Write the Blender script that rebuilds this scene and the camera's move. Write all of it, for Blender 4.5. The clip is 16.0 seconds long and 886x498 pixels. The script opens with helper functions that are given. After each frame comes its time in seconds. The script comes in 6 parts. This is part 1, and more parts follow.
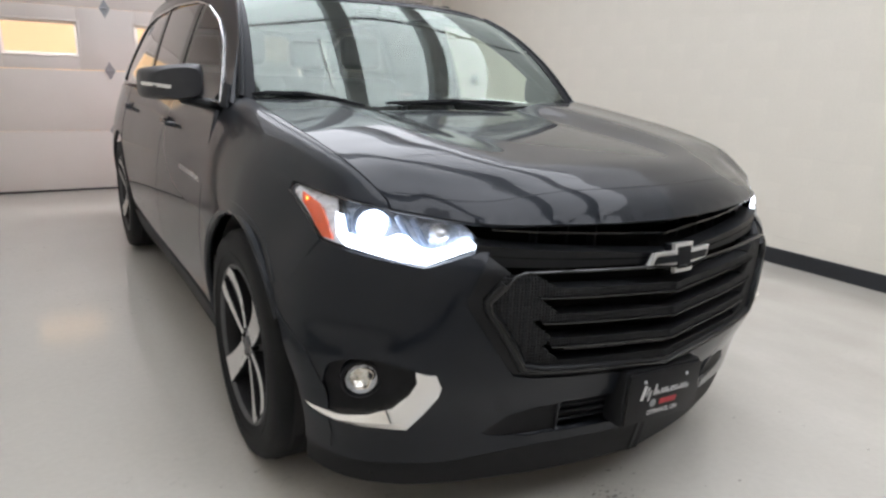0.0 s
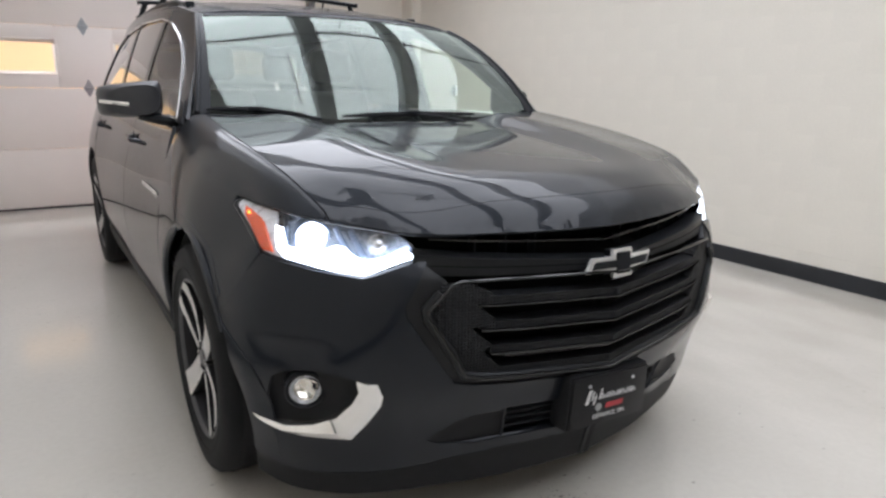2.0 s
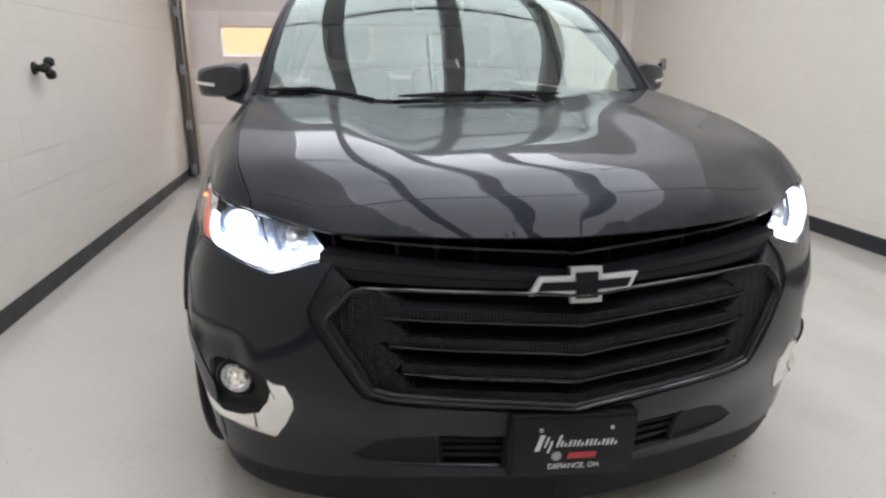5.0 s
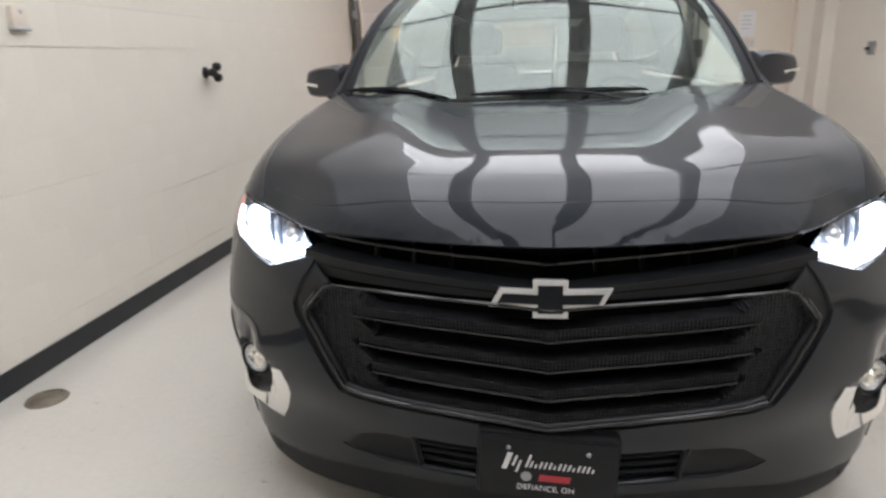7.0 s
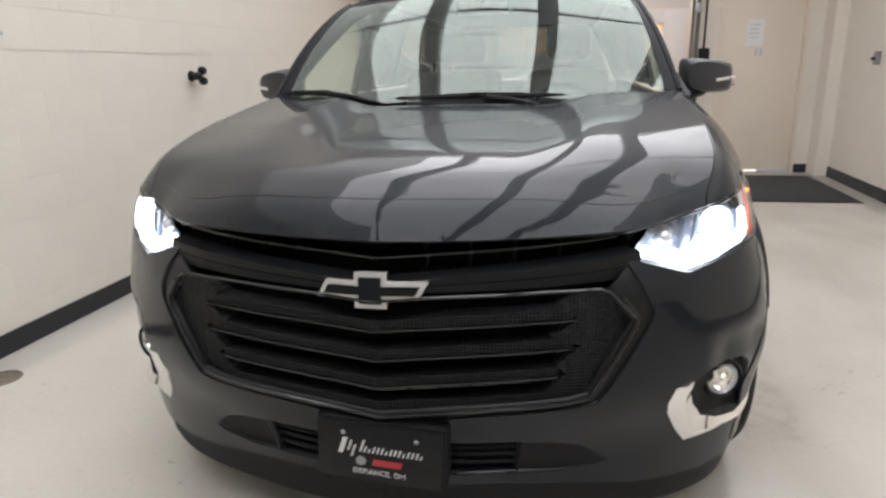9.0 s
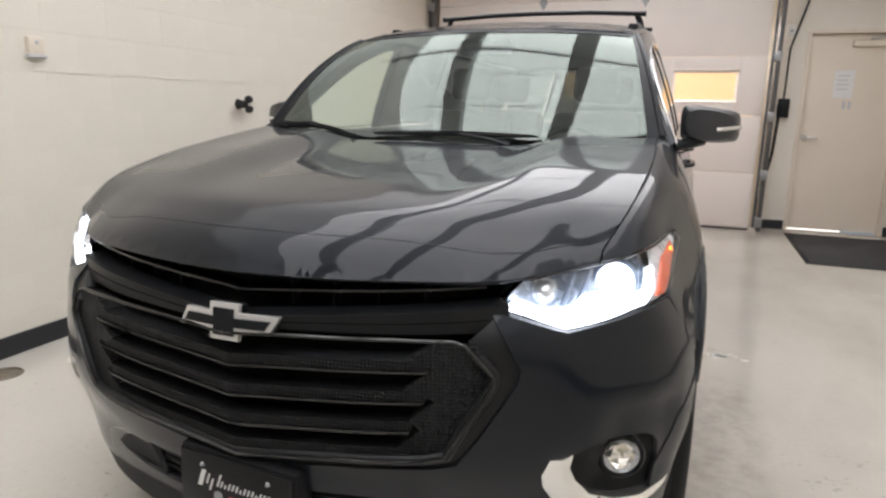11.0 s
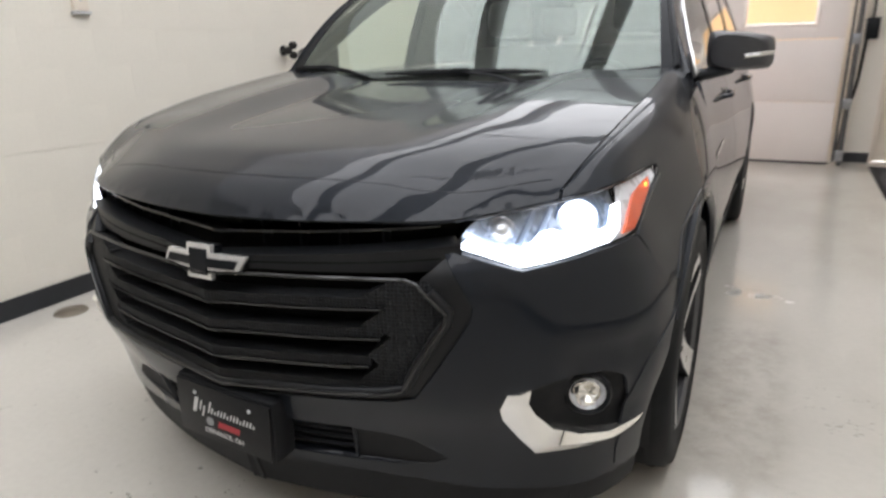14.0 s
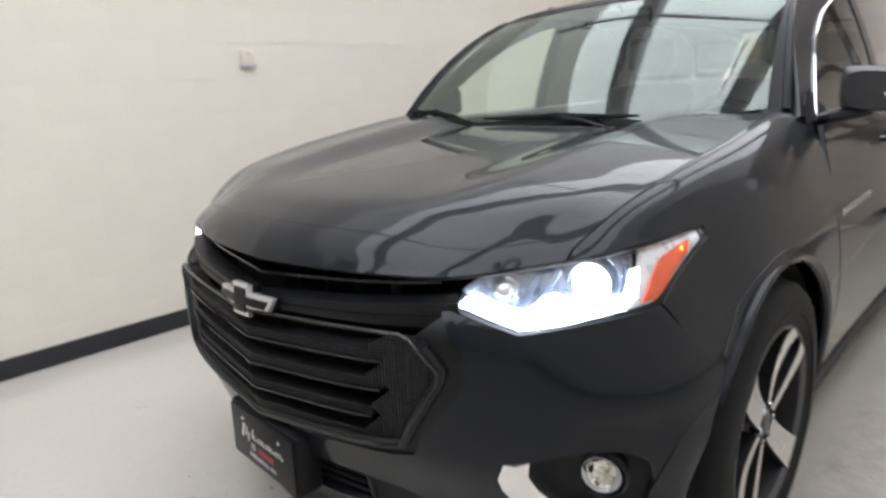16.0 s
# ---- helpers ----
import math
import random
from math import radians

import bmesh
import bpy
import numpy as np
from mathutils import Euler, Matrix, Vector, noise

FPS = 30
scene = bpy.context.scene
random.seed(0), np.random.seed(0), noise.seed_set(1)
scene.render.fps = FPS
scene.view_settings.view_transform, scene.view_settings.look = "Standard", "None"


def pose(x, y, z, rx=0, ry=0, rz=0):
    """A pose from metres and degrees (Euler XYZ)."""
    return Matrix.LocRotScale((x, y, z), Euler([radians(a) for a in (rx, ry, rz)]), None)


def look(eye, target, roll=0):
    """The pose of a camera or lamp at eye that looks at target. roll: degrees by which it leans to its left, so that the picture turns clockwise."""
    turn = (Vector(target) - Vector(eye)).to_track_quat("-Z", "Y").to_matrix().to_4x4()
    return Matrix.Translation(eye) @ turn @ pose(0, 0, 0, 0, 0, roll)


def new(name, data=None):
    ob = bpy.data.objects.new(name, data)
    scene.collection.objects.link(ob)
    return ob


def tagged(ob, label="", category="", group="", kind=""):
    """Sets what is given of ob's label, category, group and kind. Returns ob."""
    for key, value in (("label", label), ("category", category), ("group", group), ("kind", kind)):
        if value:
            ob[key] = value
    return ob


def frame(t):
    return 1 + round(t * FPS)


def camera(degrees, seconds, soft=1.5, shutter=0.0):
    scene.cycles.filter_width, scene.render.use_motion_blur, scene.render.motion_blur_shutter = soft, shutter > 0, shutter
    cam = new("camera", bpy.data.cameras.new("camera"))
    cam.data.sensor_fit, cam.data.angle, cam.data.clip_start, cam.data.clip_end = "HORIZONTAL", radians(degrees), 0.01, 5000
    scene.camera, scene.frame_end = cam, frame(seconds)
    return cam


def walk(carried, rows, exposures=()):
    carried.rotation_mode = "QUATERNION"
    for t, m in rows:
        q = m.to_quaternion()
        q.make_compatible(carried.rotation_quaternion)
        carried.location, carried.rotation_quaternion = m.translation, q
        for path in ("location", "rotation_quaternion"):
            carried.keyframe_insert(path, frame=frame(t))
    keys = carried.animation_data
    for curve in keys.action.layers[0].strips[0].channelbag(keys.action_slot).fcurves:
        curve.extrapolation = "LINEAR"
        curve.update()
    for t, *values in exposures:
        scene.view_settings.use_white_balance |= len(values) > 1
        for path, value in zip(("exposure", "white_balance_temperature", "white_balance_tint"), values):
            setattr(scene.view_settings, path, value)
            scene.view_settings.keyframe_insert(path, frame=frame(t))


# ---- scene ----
cam = camera(69.4, 16.0, soft=2.5, shutter=0.4)
PATH = [
    (0, (-1.454, -1.07, 1.256), (-0.428, 0.568, 0.742), 2.0),
    (0.5, (-1.466, -1.088, 1.255), (-0.51, 0.598, 0.76), 0.6),
    (1, (-1.458, -1.118, 1.268), (-0.544, 0.604, 0.82), -2.2),
    (1.5, (-1.428, -1.131, 1.265), (-0.45, 0.548, 0.792), -1.5),
    (2, (-1.343, -1.168, 1.267), (-0.302, 0.469, 0.782), 0.9),
    (2.5, (-1.249, -1.143, 1.248), (-0.196, 0.473, 0.718), 1.9),
    (3, (-1.127, -1.087, 1.252), (-0.206, 0.608, 0.725), 2.6),
    (3.5, (-0.979, -1.141, 1.266), (-0.338, 0.69, 0.777), 2.0),
    (4, (-0.799, -1.244, 1.271), (-0.34, 0.634, 0.757), 0.8),
    (6.5, (-0.197, -1.248, 1.293), (-0.203, 0.659, 0.692), -1.0),
    (7, (-0.03, -1.238, 1.292), (-0.315, 0.658, 0.721), -2.0),
    (7.5, (0.153, -1.219, 1.284), (-0.347, 0.648, 0.77), -2.9),
    (8, (0.228, -1.256, 1.291), (-0.253, 0.626, 0.815), -5.2),
    (8.5, (0.307, -1.29, 1.271), (-0.091, 0.595, 0.735), -1.6),
    (9, (0.436, -1.236, 1.271), (0.031, 0.644, 0.724), -1.5),
    (9.5, (0.585, -1.145, 1.267), (-0.025, 0.692, 0.763), -0.6),
    (12, (1.01, -1.008, 1.259), (0.296, 0.812, 0.835), 0.5),
    (12.5, (1.049, -0.992, 1.258), (0.311, 0.821, 0.845), -1.2),
    (13, (1.057, -1.046, 1.262), (0.327, 0.771, 0.859), -0.9),
    (13.5, (1.086, -1.064, 1.271), (0.318, 0.736, 0.856), -0.9),
    (14, (1.138, -0.937, 1.255), (0.238, 0.743, 0.65), -1.7),
    (14.5, (1.236, -0.792, 1.25), (0.175, 0.748, 0.541), -1.6),
    (15, (1.26, -0.792, 1.251), (0.13, 0.717, 0.584), -2.7),
    (15.5, (1.326, -0.805, 1.27), (0.161, 0.696, 0.646), -1.4),
    (16, (1.428, -0.687, 1.286), (0.05, 0.677, 0.796), -3.2),
]
walk(cam, [(t, look(eye, target, roll)) for t, eye, target, roll in PATH],
     exposures=((0.0, 0.10, 6080, 12), (2.5, 0.11, 6020, 13), (4.2, 0.13, 6020, 13), (6.5, 0.15, 6220, 13), (9.5, 0.17, 6390, 13), (12.5, 0.15, 6480, 12), (13.5, 0.15, 6360, 12), (14.5, 0.17, 6260, 12), (16.0, 0.19, 6180, 13)))
from mathutils import geometry


# ---------- world and light ----------
world = bpy.data.worlds.new("world")
scene.world = world
world.use_nodes = True
sky = world.node_tree.nodes.new("ShaderNodeTexSky")
sky.sky_type, sky.sun_disc = "NISHITA", False
sky.sun_elevation, sky.sun_rotation = radians(35), radians(200)
world.node_tree.nodes["Background"].inputs["Strength"].default_value = 0.1
world.node_tree.links.new(sky.outputs[0], world.node_tree.nodes["Background"].inputs[0])

PANEL_LIGHT = 3.1


# ---------- materials ----------
def mat(name, color, rough=0.5, metal=0.0, grain=0.0, scale=8.0, fine=90.0, bump=0.0, rough_var=0.0, tint=None, **extra):
    """A surface with two scales of variation in colour, gloss and relief."""
    m = bpy.data.materials.new(name)
    m.use_nodes = True
    nt = m.node_tree
    b = nt.nodes["Principled BSDF"]
    b.inputs["Base Color"].default_value = (*color, 1)
    b.inputs["Roughness"].default_value = rough
    b.inputs["Metallic"].default_value = metal
    for k, v in extra.items():
        b.inputs[k.replace("_", " ").title().replace("Ior", "IOR")].default_value = v
    if grain or bump or rough_var:
        co = nt.nodes.new("ShaderNodeTexCoord")
        n1 = nt.nodes.new("ShaderNodeTexNoise")
        n2 = nt.nodes.new("ShaderNodeTexNoise")
        n1.inputs["Scale"].default_value, n1.inputs["Detail"].default_value = scale, 5
        n2.inputs["Scale"].default_value, n2.inputs["Detail"].default_value = fine, 3
        for n in (n1, n2):
            nt.links.new(co.outputs["Object"], n.inputs["Vector"])
        mix = nt.nodes.new("ShaderNodeMath")
        mix.operation = "MULTIPLY_ADD"
        mix.inputs[1].default_value = 0.6
        nt.links.new(n1.outputs["Fac"], mix.inputs[0])
        sc = nt.nodes.new("ShaderNodeMath")
        sc.operation = "MULTIPLY"
        sc.inputs[1].default_value = 0.4
        nt.links.new(n2.outputs["Fac"], sc.inputs[0])
        nt.links.new(sc.outputs[0], mix.inputs[2])
        if grain:
            ramp = nt.nodes.new("ShaderNodeMix")
            ramp.data_type = "RGBA"
            lo = tint or [c * (1 - grain) for c in color]
            hi = [min(1, c * (1 + grain)) for c in color]
            ramp.inputs[6].default_value, ramp.inputs[7].default_value = (*lo, 1), (*hi, 1)
            mr = nt.nodes.new("ShaderNodeMapRange")
            mr.inputs[1].default_value, mr.inputs[2].default_value = 0.3, 0.7
            nt.links.new(mix.outputs[0], mr.inputs[0])
            nt.links.new(mr.outputs[0], ramp.inputs[0])
            nt.links.new(ramp.outputs[2], b.inputs["Base Color"])
        if rough_var:
            mr2 = nt.nodes.new("ShaderNodeMapRange")
            mr2.inputs[1].default_value, mr2.inputs[2].default_value = 0.3, 0.7
            mr2.inputs[3].default_value, mr2.inputs[4].default_value = max(0, rough - rough_var), min(1, rough + rough_var)
            nt.links.new(n1.outputs["Fac"], mr2.inputs[0])
            nt.links.new(mr2.outputs[0], b.inputs["Roughness"])
        if bump:
            bp = nt.nodes.new("ShaderNodeBump")
            bp.inputs["Strength"].default_value, bp.inputs["Distance"].default_value = 0.5, bump
            nt.links.new(mix.outputs[0], bp.inputs["Height"])
            nt.links.new(bp.outputs[0], b.inputs["Normal"])
    return m


def glow(name, color, strength):
    m = bpy.data.materials.new(name)
    m.use_nodes = True
    b = m.node_tree.nodes["Principled BSDF"]
    b.inputs["Base Color"].default_value = (*color, 1)
    b.inputs["Emission Color"].default_value = (*color, 1)
    b.inputs["Emission Strength"].default_value = strength
    return m


def glass(name, color, rough=0.0, ior=1.45):
    m = bpy.data.materials.new(name)
    m.use_nodes = True
    b = m.node_tree.nodes["Principled BSDF"]
    b.inputs["Base Color"].default_value = (*color, 1)
    b.inputs["Roughness"].default_value = rough
    b.inputs["IOR"].default_value = ior
    b.inputs["Transmission Weight"].default_value = 1.0
    return m


def thin_glass(name, color, ior=1.52, gloss=1.0, sheen=(0.9, 0.9, 0.9), least=0.0, veil=0.0):
    """A pane: mirror-like by Fresnel, else clear with a tint, with no bending of light."""
    m = bpy.data.materials.new(name)
    m.use_nodes = True
    nt = m.node_tree
    nt.nodes.remove(nt.nodes["Principled BSDF"])
    out = nt.nodes["Material Output"]
    tr = nt.nodes.new("ShaderNodeBsdfTransparent")
    gl = nt.nodes.new("ShaderNodeBsdfGlossy")
    fr = nt.nodes.new("ShaderNodeLayerWeight")
    p5 = nt.nodes.new("ShaderNodeMath")
    mx = nt.nodes.new("ShaderNodeMixShader")
    k = nt.nodes.new("ShaderNodeMath")
    k.operation, k.use_clamp = "MULTIPLY_ADD", True
    f0 = ((ior - 1) / (ior + 1)) ** 2
    k.inputs[1].default_value, k.inputs[2].default_value = gloss * (1 - f0), least + gloss * f0
    p5.operation, p5.inputs[1].default_value = "POWER", 5
    tr.inputs[0].default_value = (*color, 1)
    gl.inputs["Roughness"].default_value = 0.01
    gl.inputs["Color"].default_value = (*sheen, 1)
    fr.inputs["Blend"].default_value = 0.5
    nt.links.new(fr.outputs["Facing"], p5.inputs[0])
    nt.links.new(p5.outputs[0], k.inputs[0])
    nt.links.new(k.outputs[0], mx.inputs[0])
    nt.links.new(tr.outputs[0], mx.inputs[1])
    nt.links.new(gl.outputs[0], mx.inputs[2])
    nt.links.new(mx.outputs[0], out.inputs[0])
    if veil:
        # pale diffuse haze mixed in, standing in for light veiling the pane
        df, m2 = nt.nodes.new("ShaderNodeBsdfDiffuse"), nt.nodes.new("ShaderNodeMixShader")
        df.inputs[0].default_value = (0.72, 0.76, 0.74, 1)
        m2.inputs[0].default_value = veil
        nt.links.new(mx.outputs[0], m2.inputs[1])
        nt.links.new(df.outputs[0], m2.inputs[2])
        nt.links.new(m2.outputs[0], out.inputs[0])
    return m


PAINT = mat("dark_grey_metallic_paint", (0.0098, 0.0122, 0.0168), 0.42, 0.10, specular_ior_level=0.08, grain=0.12, scale=3, fine=1500, coat_weight=0.8, coat_roughness=0.02, coat_ior=1.35)
BLACK_GLOSS = mat("gloss_black_plastic", (0.009, 0.009, 0.010), 0.14, 0.0, rough_var=0.04, grain=0.2, scale=20, specular_ior_level=0.6)
BLACK_SATIN = mat("satin_black_plastic", (0.009, 0.0102, 0.0125), 0.36, 0.0, grain=0.25, scale=30, fine=400, bump=0.0004, specular_ior_level=0.18)
BLACK_MATT = mat("grained_black_plastic", (0.011, 0.0115, 0.013), 0.55, 0.0, grain=0.25, scale=40, fine=600, bump=0.0008, specular_ior_level=0.18)
GRILLE_BLACK = mat("grille_black_plastic", (0.009, 0.0098, 0.0112), 0.38, 0.0, grain=0.2, scale=30, fine=400, bump=0.0004, specular_ior_level=0.3)
SHUTTER = mat("grey_shutter_plastic", (0.05, 0.049, 0.046), 0.5, 0.0, grain=0.2, scale=30)
# near black, the colour of deep shade in the grille
GRILLE_SHADE = mat("grille_shade", (0.004, 0.004, 0.004), 0.8, 0.0, specular_ior_level=0.1)
HONEYCOMB = mat("honeycomb_black_plastic", (0.0065, 0.0072, 0.0085), 0.42, 0.0, specular_ior_level=0.24)
_nt = HONEYCOMB.node_tree
_vo, _bp, _co = _nt.nodes.new("ShaderNodeTexVoronoi"), _nt.nodes.new("ShaderNodeBump"), _nt.nodes.new("ShaderNodeTexCoord")
_vo.inputs["Scale"].default_value, _vo.inputs["Randomness"].default_value = 120, 0.08
_bp.inputs["Distance"].default_value = 0.006
_nt.links.new(_co.outputs["Object"], _vo.inputs["Vector"])
_nt.links.new(_vo.outputs["Distance"], _bp.inputs["Height"])
_nt.links.new(_bp.outputs[0], _nt.nodes["Principled BSDF"].inputs["Normal"])
# colour goes near black at cell centres, for the shade in small holes
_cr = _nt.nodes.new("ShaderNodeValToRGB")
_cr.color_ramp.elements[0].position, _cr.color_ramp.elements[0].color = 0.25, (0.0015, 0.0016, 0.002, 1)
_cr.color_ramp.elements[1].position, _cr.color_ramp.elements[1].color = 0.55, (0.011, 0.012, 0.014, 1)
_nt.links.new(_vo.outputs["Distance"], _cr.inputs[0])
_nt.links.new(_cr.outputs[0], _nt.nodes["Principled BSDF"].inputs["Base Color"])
CHROME = mat("chrome", (0.82, 0.82, 0.82), 0.08, 1.0, rough_var=0.04, scale=20)
BADGE = mat("bright_badge_metal", (0.84, 0.84, 0.83), 0.2, 0.55)
SATIN_METAL = mat("brushed_satin_metal", (0.62, 0.61, 0.59), 0.26, 1.0, grain=0.06, rough_var=0.06, scale=30)
ALLOY = mat("machined_alloy", (0.74, 0.73, 0.72), 0.34, 1.0, grain=0.08, rough_var=0.08, scale=25, fine=300)
ALLOY_DARK = mat("dark_grey_alloy_pocket", (0.03, 0.03, 0.033), 0.4, 0.6, grain=0.15, scale=25)
ALLOY_GREY = mat("grey_painted_alloy", (0.10, 0.10, 0.105), 0.4, 0.5, grain=0.12, scale=25)
RUBBER = mat("tyre_rubber", (0.011, 0.0115, 0.0125), 0.65, 0.0, specular_ior_level=0.2, grain=0.35, scale=12, fine=200, bump=0.001)
RUBBER_SEAL = mat("black_rubber_seal", (0.012, 0.012, 0.012), 0.5, 0.0, grain=0.2, scale=20)
DARK = mat("dark_underbody", (0.012, 0.012, 0.013), 0.8, 0.0, grain=0.3, scale=6)
WINDSHIELD = thin_glass("windshield_glass", (0.90, 0.985, 0.92), 1.52, 1.2, (0.65, 0.735, 0.68), 0.10, 0.03)
TINTED = thin_glass("tinted_glass", (0.10, 0.11, 0.11), 1.52, 1.6)
SIDE_GLASS = thin_glass("lightly_tinted_glass", (0.90, 0.97, 0.91), 1.52, 1.1)
LENS = thin_glass("clear_lens", (0.97, 0.98, 1.0), 1.5, 1.0)
REFLECTOR = mat("lamp_reflector", (0.78, 0.79, 0.81), 0.22, 0.7, rough_var=0.08, scale=40)
FOG_REFLECTOR = mat("fog_lamp_reflector", (0.92, 0.88, 0.80), 0.14, 0.85, rough_var=0.08, scale=40)
MIRROR_SHELL = mat("satin_mirror_shell", (0.026, 0.027, 0.031), 0.4, 0.0, grain=0.2, scale=30, fine=400, bump=0.0004)
SILVER = mat("silver_lamp_lining", (0.74, 0.75, 0.77), 0.3, 0.25, grain=0.06, rough_var=0.1, scale=40)
TRIM_METAL = mat("polished_bright_trim", (0.88, 0.87, 0.85), 0.06, 0.92, rough_var=0.03, scale=25)
BLUE_GREY = mat("blue_grey_lamp_plastic", (0.16, 0.20, 0.27), 0.3, 0.0, grain=0.2, scale=40)
AMBER = mat("amber_reflector", (0.75, 0.10, 0.02), 0.18, 0.0, grain=0.2, scale=60, coat_weight=0.6)
LED_WHITE = glow("led_white", (0.86, 0.92, 1.0), 6.0)
PROJECTOR = glow("projector_glow", (0.88, 0.93, 1.0), 7.0)
LED_AMBER = glow("led_amber", (1.0, 0.28, 0.04), 3.0)
SMOKED = mat("smoked_lamp_lining", (0.30, 0.33, 0.38), 0.25, 0.5, grain=0.2, rough_var=0.1, scale=40)
SEAT = mat("grey_seat_leather", (0.16, 0.155, 0.15), 0.5, 0.0, grain=0.2, scale=14, fine=200, bump=0.001)
DASH = mat("charcoal_dash", (0.03, 0.03, 0.032), 0.6, 0.0, grain=0.2, scale=14, fine=300, bump=0.001)
LINER = mat("pale_headliner", (0.42, 0.41, 0.39), 0.9, 0.0, grain=0.1, scale=14)
PLATE = mat("black_plate", (0.013, 0.013, 0.014), 0.35, 0.0, grain=0.2, scale=30, specular_ior_level=0.18)
PLATE_WHITE = mat("white_print", (0.66, 0.66, 0.66), 0.45, 0.0, grain=0.05, scale=40)
PLATE_RED = mat("red_print", (0.42, 0.03, 0.04), 0.45, 0.0, grain=0.1, scale=40)
WALL = mat("cream_block_paint", (0.80, 0.757, 0.670), 0.5, 0.0, grain=0.035, scale=2.0, fine=60, bump=0.002, rough_var=0.08)
WALL_BACK = mat("cream_wall_paint", (0.80, 0.750, 0.670), 0.5, 0.0, grain=0.035, scale=2.0, fine=60, bump=0.001)
CEILING = mat("white_deck_paint", (0.86, 0.87, 0.87), 0.6, 0.0, grain=0.03, scale=2)
BEAM = mat("grey_steel_beam", (0.30, 0.32, 0.32), 0.6, 0.0, grain=0.2, scale=5)
BASE = mat("black_vinyl_base", (0.02, 0.022, 0.026), 0.45, 0.0, grain=0.25, scale=5, fine=60, rough_var=0.1)
DOOR_PAINT = mat("warm_white_door_steel", (0.80, 0.745, 0.70), 0.42, 0.0, grain=0.03, scale=3, fine=80, bump=0.0006, rough_var=0.08)
CREAM_DOOR = mat("cream_door_paint", (0.78, 0.70, 0.60), 0.42, 0.0, grain=0.04, scale=3, fine=60, rough_var=0.06)
GALV = mat("galvanised_steel", (0.34, 0.35, 0.36), 0.42, 0.8, grain=0.2, scale=12, fine=80, rough_var=0.12)
GREY_TRACK = mat("grey_weather_strip", (0.10, 0.102, 0.105), 0.5, 0.2, grain=0.2, scale=8)
WHITE_PLASTIC = mat("white_plastic", (0.78, 0.77, 0.74), 0.4, 0.0, grain=0.03, scale=20)
BLACK_IRON = mat("black_iron", (0.02, 0.019, 0.018), 0.5, 0.4, grain=0.3, scale=30)
MAT_RUBBER = mat("charcoal_mat", (0.030, 0.031, 0.034), 0.8, 0.0, grain=0.25, scale=10, fine=300, bump=0.002)
FAINT_INK = mat("faint_grey_print", (0.58, 0.58, 0.58), 0.7, 0.0, grain=0.02, scale=10)
PAPER = mat("white_paper", (0.82, 0.82, 0.82), 0.7, 0.0, grain=0.02, scale=10)
TYRE_DIRT = mat("tyre_dirt", (0.37, 0.345, 0.305), 0.9, 0.0, grain=0.4, scale=40, fine=300)
MUD = mat("dried_mud", (0.27, 0.25, 0.22), 0.9, 0.0, grain=0.4, scale=40, fine=300)
DRAIN = mat("tarnished_brass", (0.22, 0.19, 0.15), 0.5, 0.5, grain=0.3, scale=30)
TUBE = glow("led_tube", (1.0, 0.98, 0.95), 4.5)
# added glow of the white ceiling, with a weaker copy for the sides
PANEL = glow("glowing_ceiling", (0.985, 0.985, 0.99), PANEL_LIGHT)
PANEL_DIM = glow("dim_glowing_ceiling", (0.985, 0.985, 0.99), PANEL_LIGHT * 0.20)
VINYL = bpy.data.materials.new("translucent_white_vinyl")
VINYL.use_nodes = True
_nt = VINYL.node_tree
_tl, _ad = _nt.nodes.new("ShaderNodeBsdfTranslucent"), _nt.nodes.new("ShaderNodeAddShader")
_tl.inputs[0].default_value = (0.55, 0.54, 0.52, 1)
_nt.nodes["Principled BSDF"].inputs["Base Color"].default_value = (0.3, 0.3, 0.29, 1)
_nt.links.new(_nt.nodes["Principled BSDF"].outputs[0], _ad.inputs[0])
_nt.links.new(_tl.outputs[0], _ad.inputs[1])
_nt.links.new(_ad.outputs[0], _nt.nodes["Material Output"].inputs[0])
OUTSIDE = glow("glowing_tan_backdrop", (0.83, 0.57, 0.30), 0.80)


